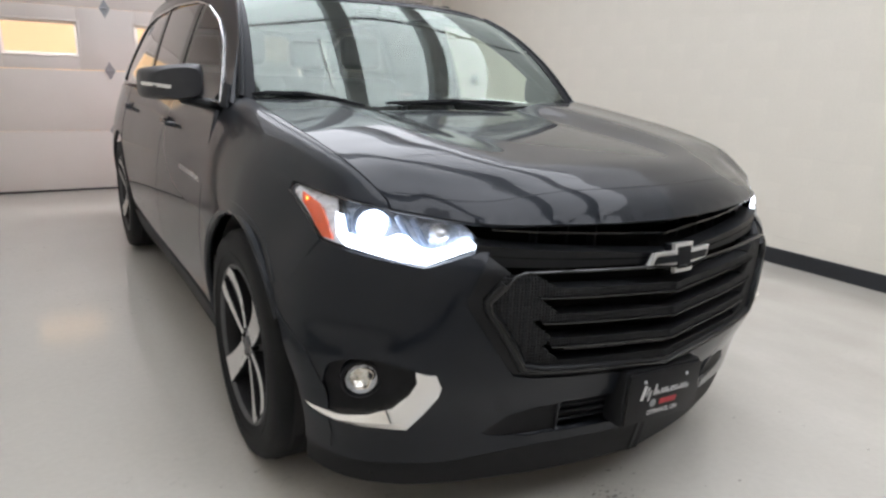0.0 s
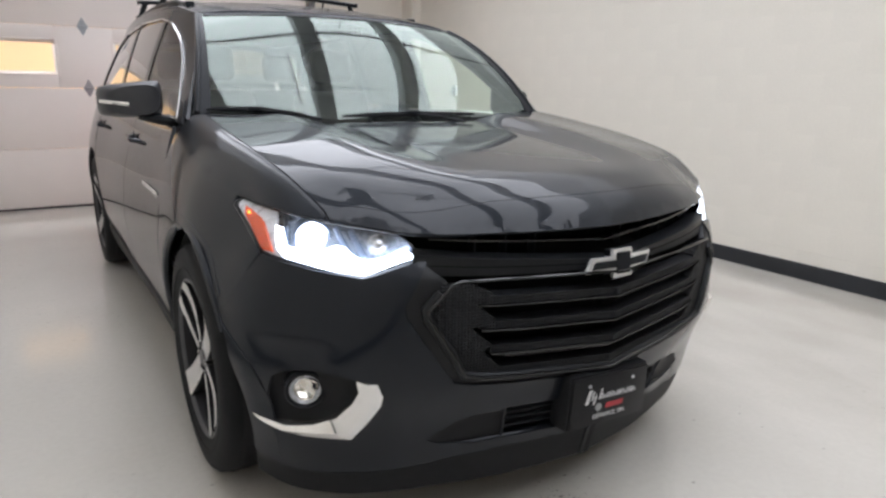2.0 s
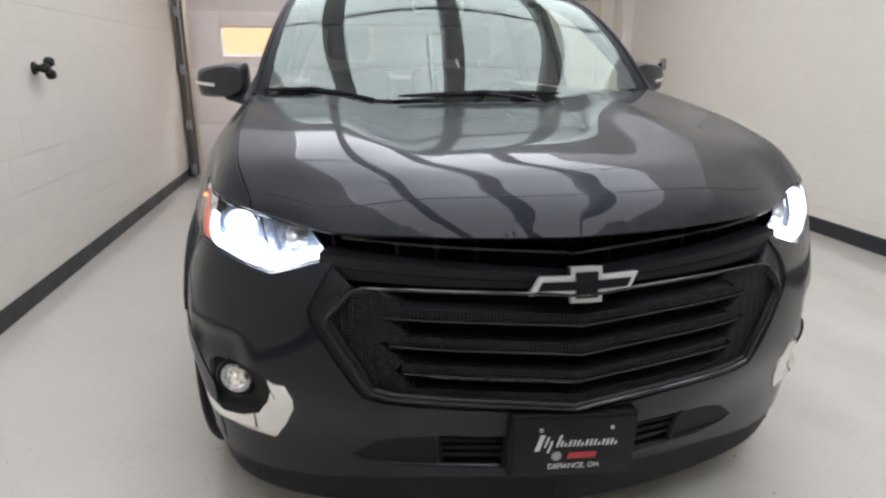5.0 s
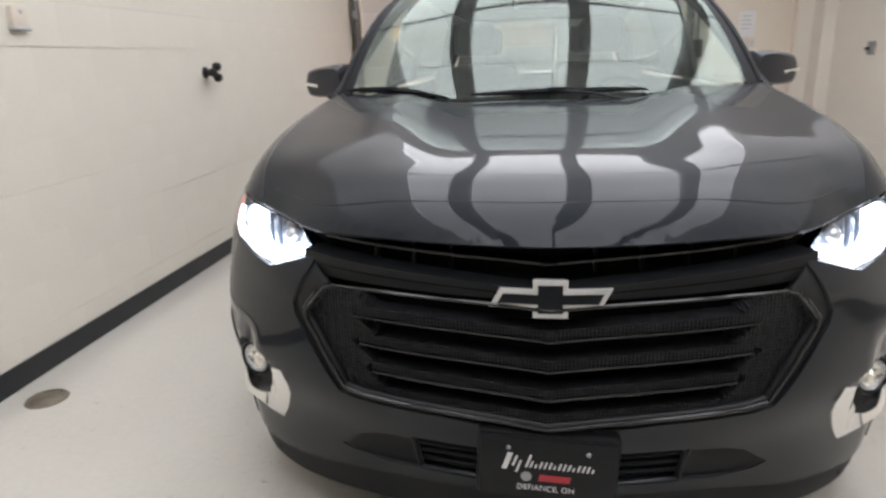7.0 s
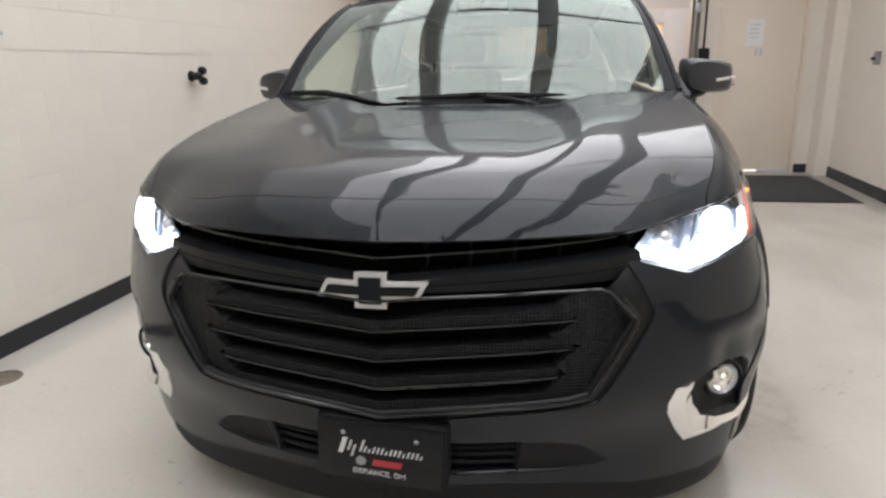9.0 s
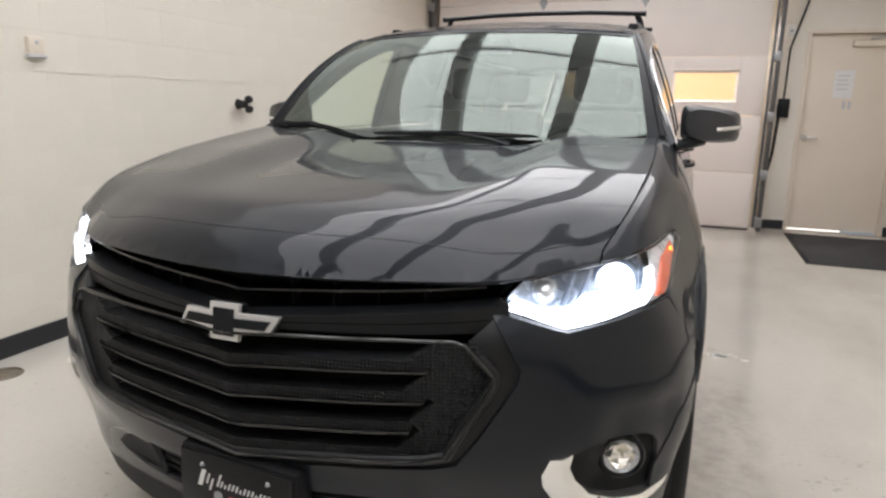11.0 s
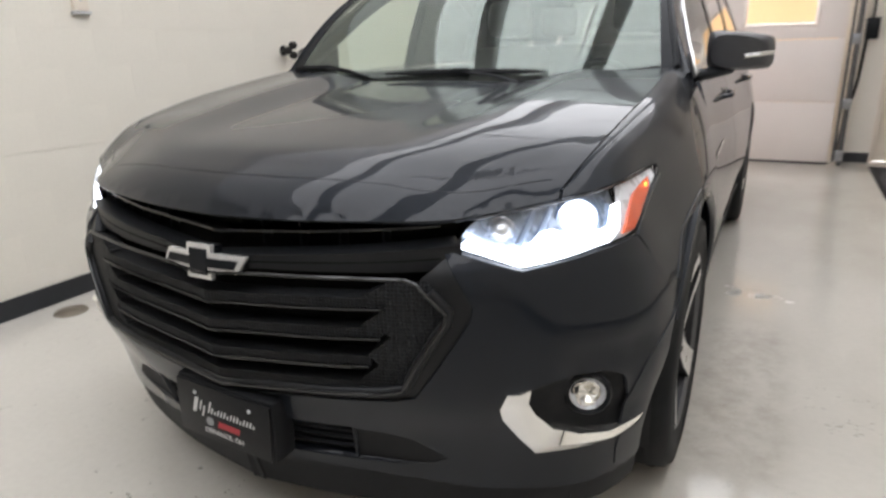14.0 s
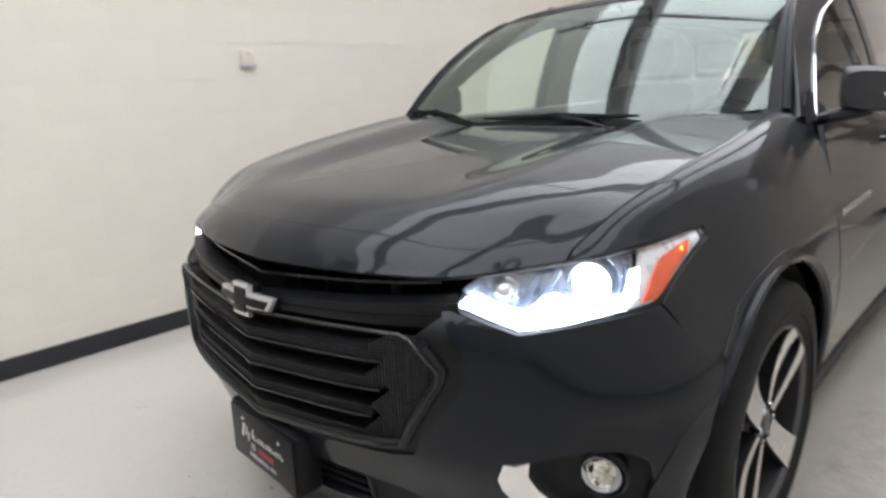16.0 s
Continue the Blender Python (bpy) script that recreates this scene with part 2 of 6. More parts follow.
def floor_material():
    m = mat("glossy_grey_floor_coating", (0.60, 0.575, 0.525), 0.085, 0.0, grain=0.06, scale=1.2, fine=40, bump=0.0001, rough_var=0.05)
    nt = m.node_tree
    b = nt.nodes["Principled BSDF"]
    co = nt.nodes["Texture Coordinate"]
    # scuffs and dried mud, broken into specks
    big = nt.nodes.new("ShaderNodeTexNoise")
    big.inputs["Scale"].default_value, big.inputs["Detail"].default_value = 0.9, 2
    sp = nt.nodes.new("ShaderNodeTexNoise")
    sp.inputs["Scale"].default_value, sp.inputs["Detail"].default_value, sp.inputs["Roughness"].default_value = 22, 6, 0.75
    for n in (big, sp):
        nt.links.new(co.outputs["Object"], n.inputs["Vector"])
    r1, r2 = nt.nodes.new("ShaderNodeMapRange"), nt.nodes.new("ShaderNodeMapRange")
    r1.inputs[1].default_value, r1.inputs[2].default_value = 0.52, 0.66
    r2.inputs[1].default_value, r2.inputs[2].default_value = 0.60, 0.70
    nt.links.new(big.outputs["Fac"], r1.inputs[0])
    nt.links.new(sp.outputs["Fac"], r2.inputs[0])
    mul = nt.nodes.new("ShaderNodeMath")
    mul.operation = "MULTIPLY"
    nt.links.new(r1.outputs[0], mul.inputs[0])
    nt.links.new(r2.outputs[0], mul.inputs[1])
    dirt = nt.nodes.new("ShaderNodeMix")
    dirt.data_type = "RGBA"
    dirt.inputs[7].default_value = (0.30, 0.28, 0.25, 1)
    old = b.inputs["Base Color"].links[0].from_socket
    nt.links.new(old, dirt.inputs[6])
    nt.links.new(mul.outputs[0], dirt.inputs[0])
    # long soft smears where tyres have dragged dirt in
    mp = nt.nodes.new("ShaderNodeMapping")
    mp.inputs["Scale"].default_value = (1.7, 0.9, 1.0)
    mp.inputs["Rotation"].default_value = (0, 0, 0.25)
    sm = nt.nodes.new("ShaderNodeTexNoise")
    sm.inputs["Scale"].default_value, sm.inputs["Detail"].default_value, sm.inputs["Roughness"].default_value, sm.inputs["Distortion"].default_value = 1.3, 5, 0.52, 0.1
    r3 = nt.nodes.new("ShaderNodeMapRange")
    r3.inputs[1].default_value, r3.inputs[2].default_value, r3.inputs[3].default_value, r3.inputs[4].default_value = 0.36, 0.74, 0.28, 0.66
    nt.links.new(co.outputs["Object"], mp.inputs["Vector"])
    nt.links.new(mp.outputs[0], sm.inputs["Vector"])
    nt.links.new(sm.outputs["Fac"], r3.inputs[0])
    # most of it on the side where cars are driven past
    sx = nt.nodes.new("ShaderNodeSeparateXYZ")
    r4 = nt.nodes.new("ShaderNodeMapRange")
    r4.inputs[1].default_value, r4.inputs[2].default_value, r4.inputs[3].default_value, r4.inputs[4].default_value = 0.4, 1.4, 0.12, 1.0
    mw = nt.nodes.new("ShaderNodeMath")
    mw.operation = "MULTIPLY"
    nt.links.new(co.outputs["Object"], sx.inputs[0])
    nt.links.new(sx.outputs["X"], r4.inputs[0])
    nt.links.new(r3.outputs[0], mw.inputs[0])
    nt.links.new(r4.outputs[0], mw.inputs[1])
    smear = nt.nodes.new("ShaderNodeMix")
    smear.data_type = "RGBA"
    smear.inputs[7].default_value = (0.385, 0.355, 0.305, 1)
    nt.links.new(mw.outputs[0], smear.inputs[0])
    nt.links.new(dirt.outputs[2], smear.inputs[6])
    # a muddy patch where a wet tyre has stood, broken up by its own drying edges
    band = []
    for axis, lo, hi, soft in (("X", 0.99, 1.20, 0.12), ("Y", 1.02, 1.95, 0.30)):
        for at, end in ((lo, lo - soft), (hi, hi + soft)):
            n = nt.nodes.new("ShaderNodeMapRange")
            n.interpolation_type = "SMOOTHSTEP"
            n.inputs[1].default_value, n.inputs[2].default_value = min(at, end), max(at, end)
            n.inputs[3].default_value, n.inputs[4].default_value = (0.0, 1.0) if end < at else (1.0, 0.0)
            nt.links.new(sx.outputs[axis], n.inputs[0])
            band.append(n.outputs[0])
    blot = nt.nodes.new("ShaderNodeTexNoise")
    blot.inputs["Scale"].default_value, blot.inputs["Detail"].default_value, blot.inputs["Roughness"].default_value = 9, 6, 0.7
    nt.links.new(co.outputs["Object"], blot.inputs["Vector"])
    cut = nt.nodes.new("ShaderNodeMapRange")
    cut.inputs[1].default_value, cut.inputs[2].default_value, cut.inputs[3].default_value, cut.inputs[4].default_value = 0.40, 0.70, 0.10, 0.55
    nt.links.new(blot.outputs["Fac"], cut.inputs[0])
    fac = cut.outputs[0]
    for side_ in band:
        w = nt.nodes.new("ShaderNodeMath")
        w.operation = "MULTIPLY"
        nt.links.new(fac, w.inputs[0])
        nt.links.new(side_, w.inputs[1])
        fac = w.outputs[0]
    mud = nt.nodes.new("ShaderNodeMix")
    mud.data_type = "RGBA"
    mud.inputs[7].default_value = (0.27, 0.245, 0.205, 1)
    nt.links.new(fac, mud.inputs[0])
    nt.links.new(smear.outputs[2], mud.inputs[6])
    nt.links.new(mud.outputs[2], b.inputs["Base Color"])
    return m


FLOOR = floor_material()


# ---------- mesh tools ----------
def mesh_of(bm, name):
    me = bpy.data.meshes.new(name)
    bm.normal_update()
    bm.to_mesh(me)
    bm.free()
    return me


def part(name, bm, material, parent=None, label="", smooth=True):
    """One mesh object, under a thing or a part."""
    me = bm if isinstance(bm, bpy.types.Mesh) else mesh_of(bm, name)
    if not me.materials:
        me.materials.append(material)
    ob = new(name, me)
    if smooth and not me.has_custom_normals:
        me.shade_smooth()
        me.set_sharp_from_angle(angle=radians(38))
    if parent is not None:
        ob.parent = parent
    if label:
        ob["label"] = label
    return ob


def thing(name, at=(0, 0, 0)):
    ob = new(name)
    ob.location = at
    ob.empty_display_size = 0.1
    return ob


def box(bm, lo, hi, bevel=0.0, seg=2, m=None):
    v = bmesh.ops.create_cube(bm, size=1.0)["verts"]
    lo, hi = Vector(lo), Vector(hi)
    for p in v:
        p.co = Vector((lo[i] + (p.co[i] + 0.5) * (hi[i] - lo[i]) for i in range(3)))
    if bevel:
        e = list({e for p in v for e in p.link_edges})
        r = bmesh.ops.bevel(bm, geom=e, offset=bevel, segments=seg, profile=0.5, affect="EDGES")
        v = list({x for f in r["faces"] for x in f.verts} | {x for x in v if x.is_valid})
    if m is not None:
        bmesh.ops.transform(bm, matrix=m, verts=v)
    return v


def boxed(lo, hi, bevel=0.0, seg=2, m=None):
    bm = bmesh.new()
    box(bm, lo, hi, bevel, seg, m)
    return bm


def lathe(profile, n=48, axis="x"):
    """Turn (radius, along) points round an axis."""
    bm = bmesh.new()
    rings = []
    for i in range(n):
        a = 2 * math.pi * i / n
        c, s = math.cos(a), math.sin(a)
        ring = []
        for r, d in profile:
            p = {"x": (d, r * c, r * s), "y": (r * c, d, r * s), "z": (r * c, r * s, d)}[axis]
            ring.append(bm.verts.new(p))
        rings.append(ring)
    for i in range(n):
        a, b = rings[i], rings[(i + 1) % n]
        for j in range(len(profile) - 1):
            bm.faces.new((a[j], a[j + 1], b[j + 1], b[j]))
    bmesh.ops.remove_doubles(bm, verts=bm.verts, dist=1e-5)
    bmesh.ops.recalc_face_normals(bm, faces=bm.faces)
    return bm


def tube(points, r, n=8, closed=False, bm=None, flat=1.0, up=(0, 0, 1)):
    """A round or flattened bar along points."""
    bm = bm or bmesh.new()
    pts = [Vector(p) for p in points]
    rings = []
    for i, p in enumerate(pts):
        a = pts[i - 1] if (i or closed) else p
        b = pts[(i + 1) % len(pts)] if (i < len(pts) - 1 or closed) else p
        d = (b - a).normalized()
        s = d.cross(Vector(up))
        s = s.normalized() if s.length > 1e-4 else Vector((1, 0, 0))
        u = s.cross(d).normalized()
        rings.append([bm.verts.new(p + s * math.cos(2 * math.pi * k / n) * r + u * math.sin(2 * math.pi * k / n) * r * flat) for k in range(n)])
    m = len(rings)
    for i in range(m if closed else m - 1):
        a, b = rings[i], rings[(i + 1) % m]
        for k in range(n):
            bm.faces.new((a[k], a[(k + 1) % n], b[(k + 1) % n], b[k]))
    if not closed:
        bm.faces.new(rings[0])
        bm.faces.new(rings[-1][::-1])
    bmesh.ops.recalc_face_normals(bm, faces=bm.faces)
    return bm


def curve_of(xs, ys):
    """A natural cubic through points, straight beyond its ends."""
    x, y = np.array(xs, float), np.array(ys, float)
    n = len(x)
    h = np.diff(x)
    A, r = np.eye(n), np.zeros(n)
    for i in range(1, n - 1):
        A[i, i - 1], A[i, i], A[i, i + 1] = h[i - 1], 2 * (h[i - 1] + h[i]), h[i]
        r[i] = 6 * ((y[i + 1] - y[i]) / h[i] - (y[i] - y[i - 1]) / h[i - 1])
    m = np.linalg.solve(A, r)
    s0 = (y[1] - y[0]) / h[0] - h[0] * m[1] / 6
    s1 = (y[-1] - y[-2]) / h[-1] + h[-1] * m[-2] / 6
    x, y, m, h = x.tolist(), y.tolist(), m.tolist(), h.tolist()

    def f(t):
        if t <= x[0]:
            return y[0] + s0 * (t - x[0])
        if t >= x[-1]:
            return y[-1] + s1 * (t - x[-1])
        i = 0
        while t > x[i + 1]:
            i += 1
        a, b = x[i + 1] - t, t - x[i]
        return (m[i] * a ** 3 + m[i + 1] * b ** 3) / (6 * h[i]) + (y[i] / h[i] - m[i] * h[i] / 6) * a + (y[i + 1] / h[i] - m[i + 1] * h[i] / 6) * b
    return f


def smooth_step(a, b, t):
    t = min(1, max(0, (t - a) / (b - a)))
    return t * t * (3 - 2 * t)


def inside(poly, p):
    c, j = False, len(poly) - 1
    for i in range(len(poly)):
        (xi, yi), (xj, yj) = poly[i], poly[j]
        if (yi > p[1]) != (yj > p[1]) and p[0] < (xj - xi) * (p[1] - yi) / (yj - yi) + xi:
            c = not c
        j = i
    return c


def dense(poly, step):
    out = []
    for i in range(len(poly)):
        a, b = Vector(poly[i]), Vector(poly[(i + 1) % len(poly)])
        k = max(1, int((b - a).length / step))
        out += [tuple(a.lerp(b, j / k)) for j in range(k)]
    return out


def rounded(poly, r, n=4):
    """The polygon with its corners rounded."""
    out = []
    for i in range(len(poly)):
        p, a, b = Vector(poly[i]), Vector(poly[i - 1]), Vector(poly[(i + 1) % len(poly)])
        ra, rb = min(r, (a - p).length * 0.45), min(r, (b - p).length * 0.45)
        s, e = p + (a - p).normalized() * ra, p + (b - p).normalized() * rb
        for k in range(n + 1):
            t = k / n
            out.append(tuple(s * (1 - t) ** 2 + p * 2 * t * (1 - t) + e * t * t))
    return out


CORE = Vector((0, 2.4, 0.75))


def sheet(name, outline, fn, material, parent=None, holes=(), step=0.03, rim=0.012, both=False, flip=False, lift=0.0, label="", core=CORE, bend=None):
    """A panel bent over the surface fn(u, v), with openings and turned-in edges. both: mirrored in the same mesh; flip: the mirrored panel alone."""
    out = dense(outline, step)
    hs = [dense(h, step) for h in holes]
    pts, edges = [], []
    for loop in [out] + hs:
        s = len(pts)
        pts += loop
        edges += [(s + i, s + (i + 1) % len(loop)) for i in range(len(loop))]
    us, vs = [p[0] for p in out], [p[1] for p in out]
    nu, nv = int((max(us) - min(us)) / step) + 1, int((max(vs) - min(vs)) / step) + 1
    rimset = np.array(pts)
    for i in range(nu + 1):
        for j in range(nv + 1):
            p = (min(us) + (i + 0.5 * (j % 2)) * step, min(vs) + j * step)
            if inside(out, p) and not any(inside(h, p) for h in hs) and np.min(np.sum((rimset - p) ** 2, 1)) > (0.45 * step) ** 2:
                pts.append(p)
    from_cdt = geometry.delaunay_2d_cdt([Vector(p) for p in pts], edges, [], 0, 1e-6)
    verts2, tris = from_cdt[0], from_cdt[2]
    keep = []
    for t in tris:
        c = sum((verts2[k] for k in t), Vector((0, 0))) / len(t)
        if inside(out, c) and not any(inside(h, c) for h in hs):
            keep.append(list(t))
    P, N = [], []
    for v in verts2:
        u, w = v
        e = 0.004
        p = Vector(fn(u, w))
        du = Vector(fn(u + e, w)) - Vector(fn(u - e, w))
        dv = Vector(fn(u, w + e)) - Vector(fn(u, w - e))
        n = du.cross(dv)
        n = n.normalized() if n.length > 1e-12 else Vector((0, 0, 1))
        if n.dot(p - core) < 0:
            n = -n
        if bend:
            n = bend(p, n)
        P.append(p + n * lift)
        N.append(n)
    faces = []
    for t in keep:
        a, b, c = t[:3]
        if (P[b] - P[a]).cross(P[c] - P[a]).dot(N[a]) < 0:
            t = t[::-1]
        faces.append(t)
    if rim:
        count = {}
        for t in faces:
            for i in range(len(t)):
                count[(t[i], t[(i + 1) % len(t)])] = 1
        border = [(a, b) for (a, b) in count if (b, a) not in count]
        for a, b in border:
            side = (P[b] - P[a]).cross(N[a]).normalized()
            k = len(P)
            P += [P[a], P[b], P[b] - N[b] * rim, P[a] - N[a] * rim]
            N += [(side + N[a]).normalized(), (side + N[b]).normalized(), side, side]
            faces.append([k + 1, k, k + 3, k + 2])
    if both or flip:
        n0 = len(P)
        P2 = [Vector((-p.x, p.y, p.z)) for p in P]
        N2 = [Vector((-n.x, n.y, n.z)) for n in N]
        F2 = [[k + (n0 if both else 0) for k in f[::-1]] for f in faces]
        P, N, faces = (P + P2, N + N2, faces + F2) if both else (P2, N2, F2)
    me = bpy.data.meshes.new(name)
    me.from_pydata([tuple(p) for p in P], [], faces)
    me.update()
    me.shade_smooth()
    me.normals_split_custom_set_from_vertices([tuple(n) for n in N])
    me.materials.append(material)
    ob = new(name, me)
    if parent is not None:
        ob.parent = parent
    if label:
        ob["label"] = label
    return ob


# ---------- the room ----------
LEFT, RIGHT, BACK, FRONT, TOP = -2.205, 3.13, 6.78, -7.0, 3.15
DOOR_L, DOOR_R, DOOR_Y, DOOR_TOP = -2.06, 1.57, 6.54, 3.03


def structure(name, bm, material, label=""):
    ob = part(name, bm, material, smooth=False)
    return tagged(ob, label, "structure", kind="structure")


structure("floor", boxed((LEFT - 0.4, FRONT - 0.3, -0.2), (RIGHT + 0.4, BACK + 0.5, 0.0)), FLOOR, "glossy light grey coated concrete garage floor with scuffs")
structure("wall_west", boxed((LEFT - 0.25, FRONT, 0), (LEFT - 0.004, BACK, TOP)), WALL, "cream painted concrete block wall")
structure("wall_east", boxed((RIGHT + 0.004, FRONT, 0), (RIGHT + 0.25, BACK, TOP)), WALL, "cream painted concrete block wall")
structure("wall_south", boxed((LEFT - 0.25, FRONT - 0.2, 0), (RIGHT + 0.25, FRONT, TOP)), WALL, "plain cream painted wall")
bm = bmesh.new()
box(bm, (LEFT - 0.25, BACK, 0), (DOOR_L + 0.05, BACK + 0.2, TOP))
box(bm, (DOOR_R - 0.05, BACK, 0), (1.93, BACK + 0.2, TOP))
box(bm, (DOOR_L + 0.05, BACK, DOOR_TOP - 0.05), (DOOR_R - 0.05, BACK + 0.2, TOP))
box(bm, (1.93, BACK, 2.085), (2.85, BACK + 0.2, TOP))
box(bm, (2.85, BACK, 0), (RIGHT + 0.25, BACK + 0.2, TOP))
structure("wall_north", bm, WALL_BACK, "cream painted wall with a vehicle door and a walk door")
structure("ceiling", boxed((LEFT - 0.25, FRONT - 0.2, TOP + 0.06), (RIGHT + 0.25, BACK + 0.2, TOP + 0.2)), CEILING, "white painted roof deck")
BEAM_X = (-0.62, 0.31, 1.18)
for i, x in enumerate(BEAM_X):
    b = part("ceiling_beam", boxed((x - 0.08, FRONT, TOP - 0.13), (x + 0.08, BACK, TOP - 0.002), 0.004), BEAM)
    tagged(b, "dark steel roof beam under the white deck", "beam", "roof beams", "structure")

# white ceiling between the beams with glow added to light the room, weaker towards the walls
edges = (LEFT + 0.01, -1.15) + BEAM_X + (1.85, 2.5, RIGHT - 0.01)
bays = list(zip(edges, edges[1:]))
for i, (x0, x1) in enumerate(bays):
    dim = x1 < -1.1 or x0 > 1.8
    bay = thing("glow_bay", ((x0 + x1) / 2, 0, TOP))
    tagged(bay, "white ceiling beside the wall with a weaker added glow" if dim else "white ceiling between dark beams with an added glow", "ceiling light", "lit ceiling bays", "structure")
    w = (x1 - x0) / 2 - 0.004
    for k in range(14):
        y0 = -2.4 + k * 0.55
        y1 = y0 + 0.55
        part("glow_panel", boxed((-w, y0 + 0.001, 0.0), (w, y1 - 0.001, 0.03)), PANEL_DIM if dim else PANEL, bay, smooth=False)
        part("joint_bar", boxed((-w, y1 - 0.006, -0.006), (w, y1 + 0.006, -0.001)), WHITE_PLASTIC, bay, smooth=False)

structure("ceiling_end", boxed((LEFT, 5.31, TOP - 0.03), (RIGHT, BACK, TOP + 0.05)), CEILING, "white painted ceiling over the garage door")

# a strip light under the panels
for x, y in ((0.13, 1.6),):
    th = thing("strip_light", (x, y, TOP - 0.052))
    tagged(th, "white strip light with a glowing tube fixed under the ceiling panels", "light")
    part("housing", boxed((-0.022, -0.47, 0.02), (0.022, 0.47, 0.05), 0.006), WHITE_PLASTIC, th)
    part("tube", tube([(0, -0.45, 0), (0, 0.45, 0)], 0.013, 10), TUBE, th, "glowing white tube")

# overhead sectional door
door = thing("vehicle_door", ((DOOR_L + DOOR_R) / 2, DOOR_Y, 0))
tagged(door, "closed warm white sectional overhead door with small windows", "garage door", kind="structure")
WIN_X, WIN_Z = (-1.385, -0.21, 0.98), (1.355, 1.675)
cx = (DOOR_L + DOOR_R) / 2
for k in range(5):
    z0, z1 = 0.012 + k * 0.604, 0.008 + (k + 1) * 0.604
    bm = bmesh.new()
    if k == 2:
        xs = [DOOR_L + 0.01] + [v for c in WIN_X for v in (c - 0.325, c + 0.325)] + [DOOR_R - 0.01]
        for a, b in zip(xs[0::2], xs[1::2]):
            box(bm, (a - cx, 0, z0), (b - cx, 0.05, z1), 0.005)
        for c in WIN_X:
            box(bm, (c - 0.325 - cx, 0, z0), (c + 0.325 - cx, 0.05, WIN_Z[0]), 0.003)
            box(bm, (c - 0.325 - cx, 0, WIN_Z[1]), (c + 0.325 - cx, 0.05, z1), 0.003)
    else:
        box(bm, (DOOR_L + 0.01 - cx, 0, z0), (DOOR_R - 0.01 - cx, 0.05, z1), 0.006)
    part("panel", bm, DOOR_PAINT, door)
for c in WIN_X:
    x0, x1, (z0, z1) = c - 0.325 - cx, c + 0.325 - cx, WIN_Z
    bm = bmesh.new()
    f = 0.024
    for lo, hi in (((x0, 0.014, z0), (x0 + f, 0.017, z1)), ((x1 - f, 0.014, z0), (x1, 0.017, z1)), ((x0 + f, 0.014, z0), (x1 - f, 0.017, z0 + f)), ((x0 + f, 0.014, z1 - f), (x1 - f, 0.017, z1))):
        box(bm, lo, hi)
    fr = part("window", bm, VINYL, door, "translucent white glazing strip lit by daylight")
    bm = bmesh.new()
    for lo, hi in (((x0 - 0.02, -0.008, z0 - 0.02), (x0, 0.012, z1 + 0.02)), ((x1, -0.008, z0 - 0.02), (x1 + 0.02, 0.012, z1 + 0.02)), ((x0, -0.008, z0 - 0.02), (x1, 0.012, z0)), ((x0, -0.022, z1), (x1, 0.012, z1 + 0.02))):
        box(bm, lo, hi, 0.003)
    part("surround", bm, DOOR_PAINT, fr, "door-coloured window surround")
    pn = part("pane", boxed((x0 + f, 0.012, z0 + f), (x1 - f, 0.016, z1 - f)), LENS, fr)
    pn.visible_shadow = False
for k in (1, 2, 3, 4):
    for hx in (-0.80, 0.31):
        bm = bmesh.new()
        vs = [bm.verts.new((hx - cx + a, -0.006, k * 0.604 + 0.01 + b)) for a, b in ((0, 0.09), (0.05, 0), (0, -0.09), (-0.05, 0))]
        f = bm.faces.new(vs)
        r = bmesh.ops.extrude_face_region(bm, geom=[f])
        bmesh.ops.translate(bm, verts=[v for v in r["geom"] if isinstance(v, bmesh.types.BMVert)], vec=(0, 0.008, 0))
        bmesh.ops.recalc_face_normals(bm, faces=bm.faces)
        hg = part("hinge", bm, GALV, door, "grey diamond hinge plate", smooth=False)
        part("barrel", tube([(hx - cx - 0.03, -0.014, k * 0.604 + 0.01), (hx - cx + 0.03, -0.014, k * 0.604 + 0.01)], 0.009, 8), GALV, hg)
part("bottom_seal", boxed((DOOR_L + 0.01 - cx, -0.004, 0.001), (DOOR_R - 0.01 - cx, 0.05, 0.022), 0.004), RUBBER_SEAL, door, "black rubber bottom seal")

for name, x, s in (("door_track", DOOR_L, 1), ("door_track", DOOR_R, -1)):
    tr = thing(name, (x, DOOR_Y, 0))
    tagged(tr, "grey galvanised vertical track with roller brackets", "door track", "door tracks", "structure")
    bm = bmesh.new()
    box(bm, (-0.09 * s - 0.02, -0.03, 0), (-0.09 * s + 0.02, 0.18, TOP - 0.1), 0.003)
    part("angle", bm, GREY_TRACK, tr)
    bm = bmesh.new()
    box(bm, (-0.03 * s - 0.012, -0.075, 0.04), (-0.03 * s + 0.012, -0.03, DOOR_TOP), 0.004)
    part("rail", bm, GREY_TRACK, tr)
    for k in range(0, 5):
        z = max(0.1, k * 0.604)
        part("roller_bracket", boxed((-0.07 * s - 0.045, -0.07, z - 0.05), (-0.07 * s + 0.045, -0.004, z + 0.05), 0.006), GALV, tr)
